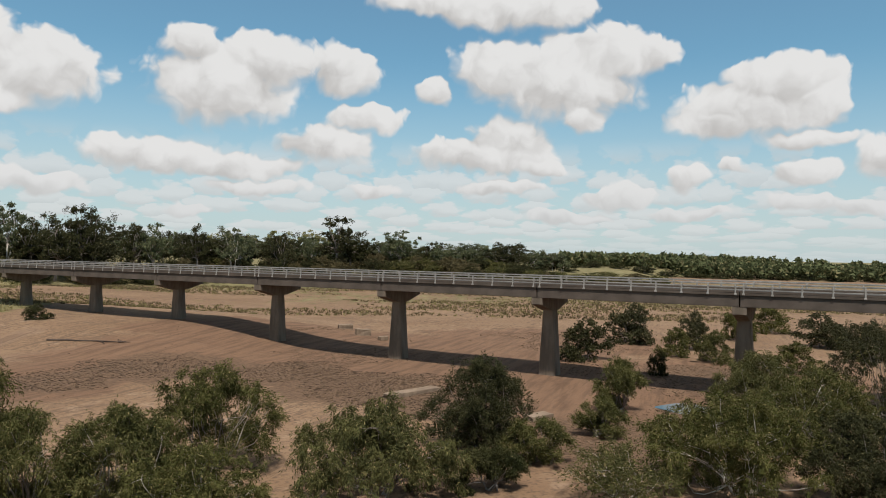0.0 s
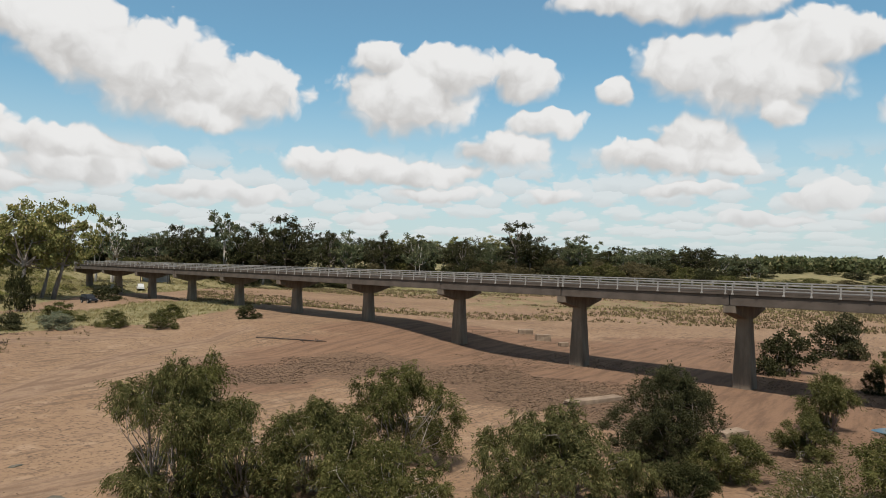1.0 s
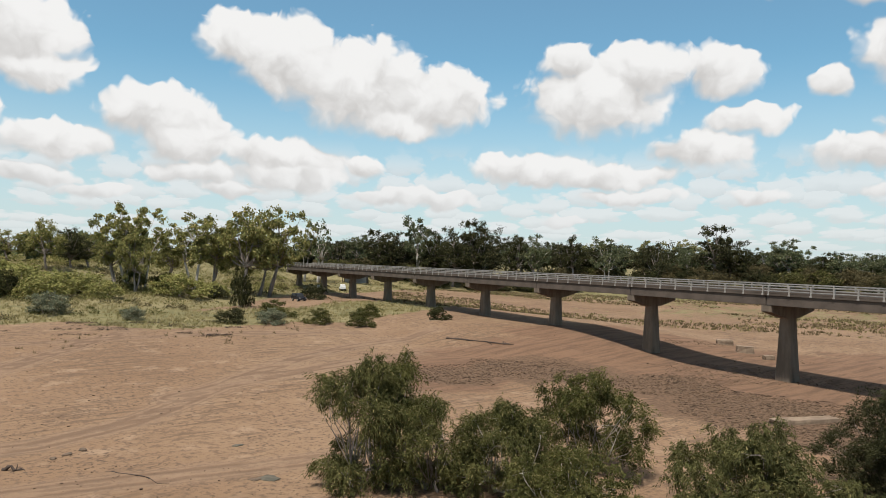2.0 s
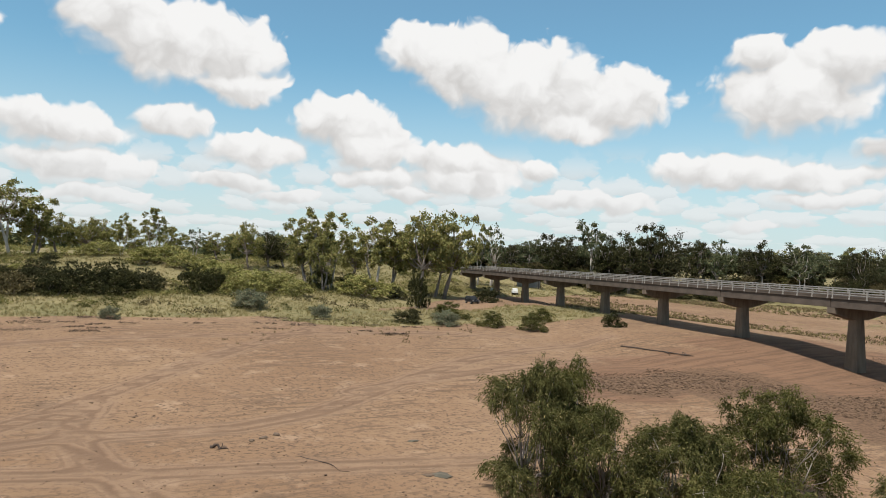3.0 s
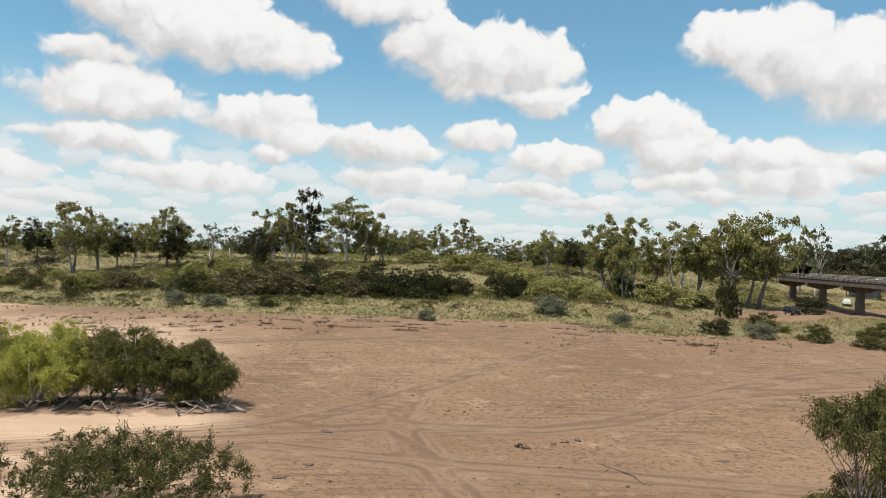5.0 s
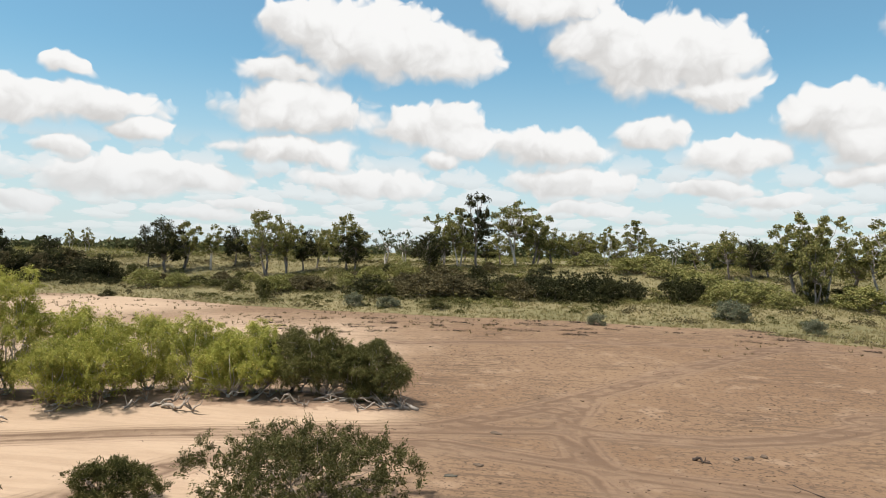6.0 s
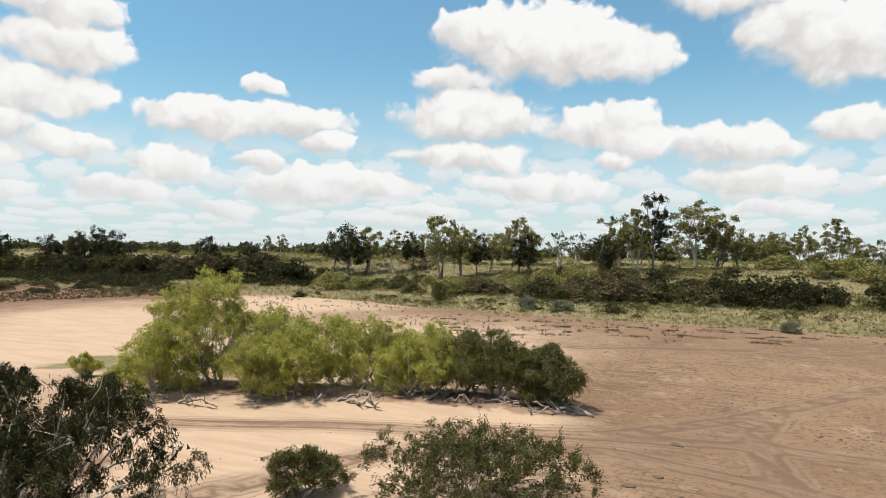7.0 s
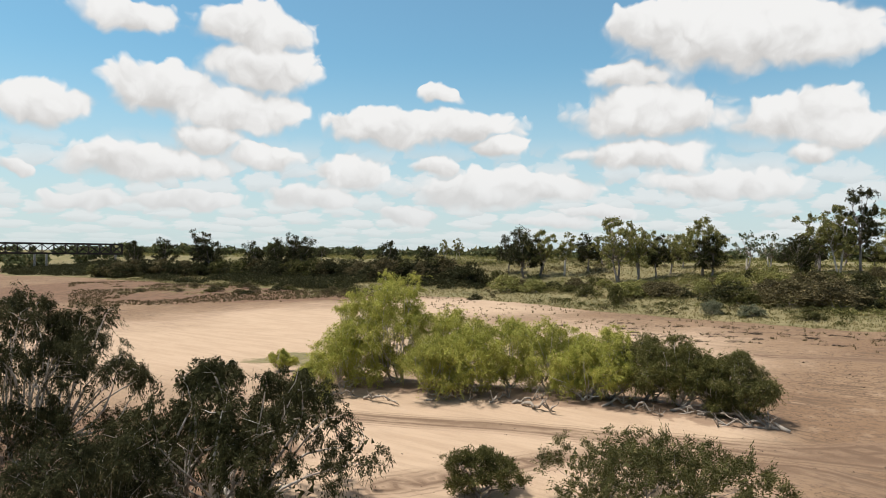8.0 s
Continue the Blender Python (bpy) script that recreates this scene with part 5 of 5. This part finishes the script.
def stones(name, label, places, size, seed, mat=None):
    """Loose stones, each a crumpled block."""
    rng = np.random.default_rng(seed)
    cube = np.array([(x, y, z) for z in (-1, 1) for y in (-1, 1) for x in (-1, 1)], float)
    faces = np.array([(0, 2, 3, 1), (4, 5, 7, 6), (0, 1, 5, 4), (2, 6, 7, 3), (0, 4, 6, 2), (1, 3, 7, 5)])
    n = len(places)
    s = size * np.exp(rng.normal(size=n) * 0.42)
    v = cube[None] * rng.uniform(0.35, 1.0, (n, 8, 3)) * s[:, None, None] * (1, 0.8, 0.45)
    a = rng.uniform(0, math.tau, n)
    c, sn = np.cos(a)[:, None], np.sin(a)[:, None]
    vx, vy = v[..., 0] * c - v[..., 1] * sn, v[..., 0] * sn + v[..., 1] * c
    z = land(places[:, 0], places[:, 1])[0]
    v = np.stack([vx + places[:, :1], vy + places[:, 1:2], v[..., 2] + z[:, None] + s[:, None] * 0.12], -1)
    f = (faces[None] + (np.arange(n) * 8)[:, None, None]).reshape(-1, 4)
    me = bpy.data.meshes.new(name)
    me.from_pydata(v.reshape(-1, 3).tolist(), [], f.tolist())
    me.materials.append(mat or STONE)
    return tagged(new(name, me), label, "stones", kind="stuff")


stones("river_stones", "grey brown river cobbles on sand", spots(-6, 33, 54, 102, 42000, 11, lambda x, y, o: gravel_share(x, y) + (wander(x, y, 7, 40) - 0.5) * 1.5 > 0.50), 0.064, 1)
stones("river_stones", "brown stones and clods on silt under the bridge", spots(-34, 12, 44, 122, 42000, 13, lambda x, y, o: (silt_share(x, y) * 0.6 + gravel_share(x, y) * 0.5 + (wander(x, y, 9, 42) - 0.5) * 1.6 > 0.60)), 0.062, 3)
stones("loose_stones", "scattered small stones on the sand", spots(20, 110, 34, 110, 9000, 12, lambda x, y, o: wander(x, y, 9, 41) > 0.56), 0.045, 2)


# ------------------------------------------------------------------ far truss bridge


def truss_bridge():
    a, b = Vector((*polar(132.6, 392), 11.2)), Vector((*polar(152, 402), 11.2))
    way = (b - a).normalized()
    top = tagged(new("truss_bridge"), "old dark iron lattice railway bridge on slender legs", "bridge")
    top.matrix_world = Matrix.Translation(a) @ way.to_track_quat("X", "Z").to_matrix().to_4x4()
    length, bay, high = (b - a).length, 5.0, 4.7
    for y in (-2.3, 2.3):
        for z in (0.0, high):
            part("chord", Shape().box(0, length, y - 0.3, y + 0.3, z - 0.42, z + 0.42), IRON, top)
    post = Shape().box(-0.22, 0.22, -0.2, 0.2, 0.25, high - 0.25).mesh("upright", IRON)
    slope = math.atan2(high - 0.5, bay)
    brace = Shape().box(-3.2, 3.2, -0.14, 0.14, -0.18, 0.18).mesh("brace", IRON)
    cross = Shape().box(-0.15, 0.15, -2.3, 2.3, -0.15, 0.15).mesh("cross_beam", IRON)
    for k in range(int(length / bay)):
        for y in (-2.3, 2.3):
            ob = part("upright", post, IRON, top)
            ob.location = (k * bay, y, 0)
            for way_up in (-1, 1):
                ob = part("brace", brace, IRON, top)
                ob.matrix_local = Matrix.Translation((k * bay + bay / 2, y + 0.15 * way_up, high / 2)) @ Matrix.Rotation(slope * way_up, 4, "Y")
        for z in (0.0, high):
            ob = part("cross_beam", cross, IRON, top)
            ob.location = (k * bay, 0, z)
    for x in (3.0, 33.0, 38.0, 68.0, 73.0, 103.0):
        for y in (-1.8, 1.8):
            g = top.matrix_world @ Vector((x, y, 0))
            drop = 11.2 - ground_z(g.x, g.y) + 0.5
            part("leg", Shape().tube([(x, y, 0), (x, y, -drop)], [0.45, 0.55], 10), RAIL_PAINT, top, smooth=True)


truss_bridge()


# ------------------------------------------------------------------ things on the sand
GREY_STONE = material("grey green slab stone", (0.100, 0.088, 0.064), (0.066, 0.060, 0.046), 2.5, 0.95, 0.3, 6)
CAR_PAINT = material("dark blue car paint", (0.006, 0.007, 0.010), (0.010, 0.011, 0.015), 0.5, 0.4, 0.0)
WHITE_PAINT = material("white car paint", (0.62, 0.62, 0.60), (0.55, 0.55, 0.53), 0.5, 0.3, 0.0)
GLASS = material("car glass", (0.02, 0.022, 0.025), (0.03, 0.03, 0.03), 0.5, 0.06, 0.0)
TYRE = material("tyre rubber", (0.02, 0.02, 0.02), (0.03, 0.028, 0.026), 2, 0.9, 0.2)
TIN = material("sheet iron roof", (0.42, 0.40, 0.37), (0.28, 0.24, 0.21), 0.3, 0.5, 0.2, 10)


def pool():
    m = bpy.data.materials.new("still water")
    m.use_nodes = True
    p = m.node_tree.nodes["Principled BSDF"]
    p.inputs["Base Color"].default_value = (0.035, 0.04, 0.035, 1)
    p.inputs["Roughness"].default_value = 0.03
    t = m.node_tree
    b = node(t, "ShaderNodeBump", {"Height": node(t, "ShaderNodeTexNoise", {"Scale": 3.0}).outputs[0], "Strength": 0.05, "Distance": 0.05})
    t.links.new(b.outputs[0], p.inputs["Normal"])
    n = 40
    rim = [(math.cos(k * math.tau / n) * 2.6 * (1 + 0.18 * math.sin(3 * k * math.tau / n + 1)), math.sin(k * math.tau / n) * 2.0 * (1 + 0.15 * math.sin(2 * k * math.tau / n)), 0) for k in range(n)]
    me = Shape().add(rim, [tuple(range(n))]).mesh("water_pool", m)
    ob = tagged(new("water_pool", me), "small pool of water mirroring blue sky", "water", kind="structure")
    ob.matrix_world = pose(*POOL, ground_z(*POOL) + 0.17, 0, 0, 15)


pool()


SLAB = material("pale worn concrete", (0.225, 0.165, 0.115), (0.15, 0.108, 0.075), 1.2, 0.9, 0.4, 8)


def block(name, label, category, az, r, size, turn, mat, seed=0, up=0.35, tilt=0.0):
    """A worn slab or block with broken corners, sunk a little into the sand."""
    rng = np.random.default_rng(seed)
    me = Shape().box(-size[0] / 2, size[0] / 2, -size[1] / 2, size[1] / 2, -0.3, size[2]).mesh(name, mat)
    bm = bmesh.new()
    bm.from_mesh(me)
    bmesh.ops.subdivide_edges(bm, edges=bm.edges[:], cuts=3, use_grid_fill=True)
    for v in bm.verts:
        v.co += Vector(rng.normal(size=3)) * 0.035 * min(size)
        if abs(v.co.x) > size[0] * 0.45 and rng.random() < 0.4:
            v.co.x *= 0.93
    bm.to_mesh(me)
    bm.free()
    x, y = polar(az, r)
    ob = tagged(new(name, me), label, category)
    ob.matrix_world = pose(x, y, ground_z(x, y), tilt, 0, turn)
    return ob


block("concrete_slab", "long broken concrete slab lying on sand", "slab", 2.3, 66.3, (6.2, 1.3, 0.35), 43, SLAB, 1)
block("concrete_slab", "short broken concrete slab on gravel", "slab", -7.8, 58, (2.4, 1.2, 0.4), 40, SLAB, 2)
block("concrete_block", "square concrete block on sand beyond the bridge", "block", 6.3, 112, (2.3, 1.2, 0.95), 20, SLAB, 3)
block("concrete_block", "low concrete block on sand beyond the bridge", "block", 7.7, 119, (2.4, 1.3, 0.75), 15, SLAB, 4)
block("concrete_block", "small concrete block behind a pier", "block", 4.7, 107, (1.3, 1.0, 0.6), 30, SLAB, 5)
BROWN_STONE = material("brown rock", (0.125, 0.088, 0.060), (0.075, 0.054, 0.038), 2.5, 0.95, 0.3, 6)


def flat_stone(az, r, size, high, turn, seed):
    """A thin broken slab of rock with a ragged outline."""
    rng = np.random.default_rng(seed)
    n = 11
    rad = size * 0.5 * rng.uniform(0.6, 1.1, n)
    v, f = [(0, 0, high)], []
    for k in range(n):
        a, tall = k * math.tau / n, high * rng.uniform(0.6, 1.0)
        x, y = math.cos(a) * rad[k], math.sin(a) * rad[k] * 0.7
        v += [(x * 0.9, y * 0.9, tall), (x, y, tall * 0.7), (x * 1.03, y * 1.03, -0.2)]
    for k in range(n):
        a, b = 1 + 3 * k, 1 + 3 * ((k + 1) % n)
        f += [(0, a, b), (a, a + 1, b + 1, b), (a + 1, a + 2, b + 2, b + 1)]
    ob = tagged(new("flat_stone", Shape().add(v, f).mesh("flat_stone", GREY_STONE if seed in (20, 22, 27) else BROWN_STONE)), "flat grey green stone lying on sand" if seed in (20, 22, 27) else "flat brown rock lying on sand", "stone", "flat stones on the sand")
    x, y = polar(az, r)
    ob.matrix_world = pose(x, y, ground_z(x, y), 0, 0, turn)


for n, (az, r, s, h) in enumerate(((42.7, 42.4, 1.7, 0.14), (43.8, 42.2, 0.8, 0.10), (45.1, 50, 0.9, 0.10), (56.9, 51, 0.9, 0.16), (57.8, 50.2, 0.6, 0.22), (76.0, 52, 1.3, 0.16), (77.3, 44, 0.8, 0.16), (79.5, 41.5, 0.9, 0.12), (55.9, 51.8, 0.8, 0.2))):
    flat_stone(az, r, s, h * 0.6, 40 * n, 20 + n)


def snag(name, label, az, r, turn, length, thick, mat, seed, forks=6, lift=0.35):
    """A lying trunk or root: a gnarled stem with crooked side branches."""
    rng = np.random.default_rng(seed)
    top = tagged(new(name), label, "driftwood")
    pts = [(s * length, rng.normal() * 0.05 * length * s, thick * 0.7 + lift * rng.uniform(0, 1) * math.sin(math.pi * s)) for s in np.linspace(0, 1, 9)]
    part("stem", Shape().tube(pts, [thick * (1.0 - 0.75 * s) * rng.uniform(0.75, 1.2) for s in np.linspace(0, 1, 9)], 7), mat, top, smooth=True)
    for k in range(forks):
        p = np.array(pts[rng.integers(1, 8)])
        q = p + np.array((rng.uniform(-0.1, 0.4), rng.uniform(-0.4, 0.4), 0)) * length * 0.6
        q[2] = max(0.03, rng.uniform(0.0, 0.9) * lift * 2)
        part("branch", Shape().tube(bend(p, q, rng, 0.018 * length, 6), [thick * f for f in (0.5, 0.42, 0.34, 0.26, 0.18, 0.08)], 5), mat, top, smooth=True)
    x, y = polar(az, r)
    top.matrix_world = pose(x, y, ground_z(x, y) - 0.05, 0, 0, turn)
    return top


snag("fallen_log", "dark fallen log lying on sand", 29.0, 103.5, -4, 11.0, 0.16, WOOD_DARK, 1, 7, 0.10)
for n, (az, r, turn, ln, th) in enumerate(((82.2, 57.2, 250, 4.0, 0.20), (82.8, 57.4, 280, 5.0, 0.17), (84.5, 58.0, 262, 5.5, 0.16), (88.5, 58.8, 100, 6.0, 0.16), (90.5, 59.5, 80, 5.0, 0.14), (93.8, 59.6, 60, 3.5, 0.15), (95.6, 59.8, 130, 4.0, 0.14), (101.8, 60.2, 60, 3.6, 0.22), (102.6, 60.6, 130, 3.2, 0.18), (104.4, 61, 150, 3.0, 0.14), (109.5, 62.5, 100, 4.2, 0.16), (114.5, 64, 70, 4.0, 0.18), (117.8, 64.5, 120, 3.4, 0.16), (119.6, 65, 140, 3.0, 0.14))):
    snag("bleached_root", "bleached gnarled roots lying on sand", az, r, turn, ln, th * 0.85, WOOD_GREY, 30 + n, 12, 0.75)
snag("fallen_branch", "pale fallen branch under bushes", 23.5, 37.0, 20, 7.0, 0.14, WOOD_GREY, 60, 6, 0.8)
snag("fallen_branch", "bleached fallen branch on sand", 17.0, 38.5, 160, 6.0, 0.2, WOOD_GREY, 61, 6, 0.8)
snag("fallen_branch", "dark sticks lying on sand", 60.8, 49, 30, 1.3, 0.12, WOOD_DARK, 62, 3, 0.3)
snag("fallen_branch", "thin dark stick lying on sand", 54.0, 46, 5, 4.5, 0.05, WOOD_DARK, 63, 4, 0.05)
snag("fallen_branch", "bleached branches on bare soil", 133.0, 54, 60, 6.0, 0.12, WOOD_GREY, 64, 7, 0.6)


def car(label, az, r, turn, paint):
    """A four wheel drive wagon."""
    top = tagged(new("car"), label, "car")
    # side outlines, nose towards +x
    low = [(-2.25, 0.5), (-2.3, 1.0), (2.2, 1.0), (2.3, 0.85), (2.3, 0.45), (-2.25, 0.45)]
    cab = [(-2.2, 1.0), (-2.05, 1.78), (0.45, 1.80), (1.15, 1.0)]

    def slab(prof, w, taper):
        n = len(prof)
        v = [(x, s * (w - taper * max(0, z - 1.0)), z) for s in (-1, 1) for x, z in prof]
        f = [tuple(range(n)), tuple(reversed(range(n, 2 * n)))] + [(k, k + n, (k + 1) % n + n, (k + 1) % n) for k in range(n)]
        me = Shape().add(v, f).mesh("body", paint)
        bm = bmesh.new()
        bm.from_mesh(me)
        bmesh.ops.recalc_face_normals(bm, faces=bm.faces)
        bm.to_mesh(me)
        bm.free()
        return me
    part("body", bevelled(slab(low, 0.93, 0), 0.06), paint, top)
    part("cabin", bevelled(slab(cab, 0.88, 0.16), 0.05), paint, top)
    for s in (-1, 1):
        for x0, x1 in ((-1.95, -1.15), (-1.05, -0.2), (-0.1, 0.6)):
            v = [(x0, s * 0.885, 1.1), (x1, s * 0.885, 1.1), (min(x1, 0.45), s * 0.80, 1.66), (x0 + 0.05, s * 0.80, 1.66), (x0, s * 0.86, 1.1), (x1, s * 0.86, 1.1), (min(x1, 0.45), s * 0.77, 1.66), (x0 + 0.05, s * 0.77, 1.66)]
            part("window", Shape().add(v, [(0, 1, 2, 3), (7, 6, 5, 4), (0, 4, 5, 1), (1, 5, 6, 2), (2, 6, 7, 3), (3, 7, 4, 0)]), GLASS, top)
        part("headlight", Shape().box(2.26, 2.33, s * 0.75 - 0.15, s * 0.75 + 0.15, 0.72, 0.90), RAIL_PAINT, top)
        for x in (-1.4, 1.4):
            w = part("wheel", Shape().tube([(x, s * 0.70, 0.38), (x, s * 0.95, 0.38)], [0.38, 0.38], 16), TYRE, top)
            part("rim", Shape().tube([(x, s * 0.93, 0.38), (x, s * 0.965, 0.38)], [0.22, 0.2], 12), RAIL_PAINT, w)
    v = [(0.52, -0.70, 1.72), (0.52, 0.70, 1.72), (1.10, 0.80, 1.08), (1.10, -0.80, 1.08)]
    part("windscreen", Shape().add(v + [(x - 0.05, y, z - 0.02) for x, y, z in v], [(0, 1, 2, 3), (7, 6, 5, 4), (0, 4, 5, 1), (1, 5, 6, 2), (2, 6, 7, 3), (3, 7, 4, 0)]), GLASS, top)
    part("bumper", bevelled(Shape().box(2.25, 2.42, -0.9, 0.9, 0.42, 0.66).mesh("bumper", TYRE), 0.04), TYRE, top)
    x, y = polar(az, r)
    top.matrix_world = pose(x, y, ground_z(x, y) - 0.02, 0, 0, turn)
    return top


car("dark blue four wheel drive parked on a sandy track", 40.8, 168, -25, CAR_PAINT)
car("white four wheel drive parked beyond the bridge", 39.1, 216, 122, WHITE_PAINT)
car("white wagon parked beyond the bridge", 37.4, 218, 130, WHITE_PAINT)


def shed(az, r, turn):
    top = tagged(new("shed"), "open shed with pale sheet iron roof behind the bridge", "shed")
    for x in (-4, 4):
        for y in (-2.6, 2.6):
            part("post", Shape().box(x - 0.1, x + 0.1, y - 0.1, y + 0.1, -0.3, 4.6), WOOD_DARK, top)
    part("roof", Shape().add([(-4.8, -3.4, 4.5), (4.8, -3.4, 4.5), (4.8, 0, 5.7), (-4.8, 0, 5.7), (-4.8, 3.4, 4.5), (4.8, 3.4, 4.5), (-4.8, -3.4, 4.4), (4.8, -3.4, 4.4), (4.8, 0, 5.6), (-4.8, 0, 5.6), (-4.8, 3.4, 4.4), (4.8, 3.4, 4.4)], [(0, 1, 2, 3), (3, 2, 5, 4), (7, 6, 9, 8), (8, 9, 10, 11), (0, 6, 7, 1), (4, 5, 11, 10), (1, 7, 8, 2), (2, 8, 11, 5), (0, 3, 9, 6), (3, 4, 10, 9)]), TIN, top)
    part("back_wall", Shape().box(-4, 4, 2.62, 2.7, 0, 4.5), TIN, top)
    x, y = polar(az, r)
    top.matrix_world = pose(x, y, ground_z(x, y), 0, 0, turn)


shed(36.4, 244, 30)
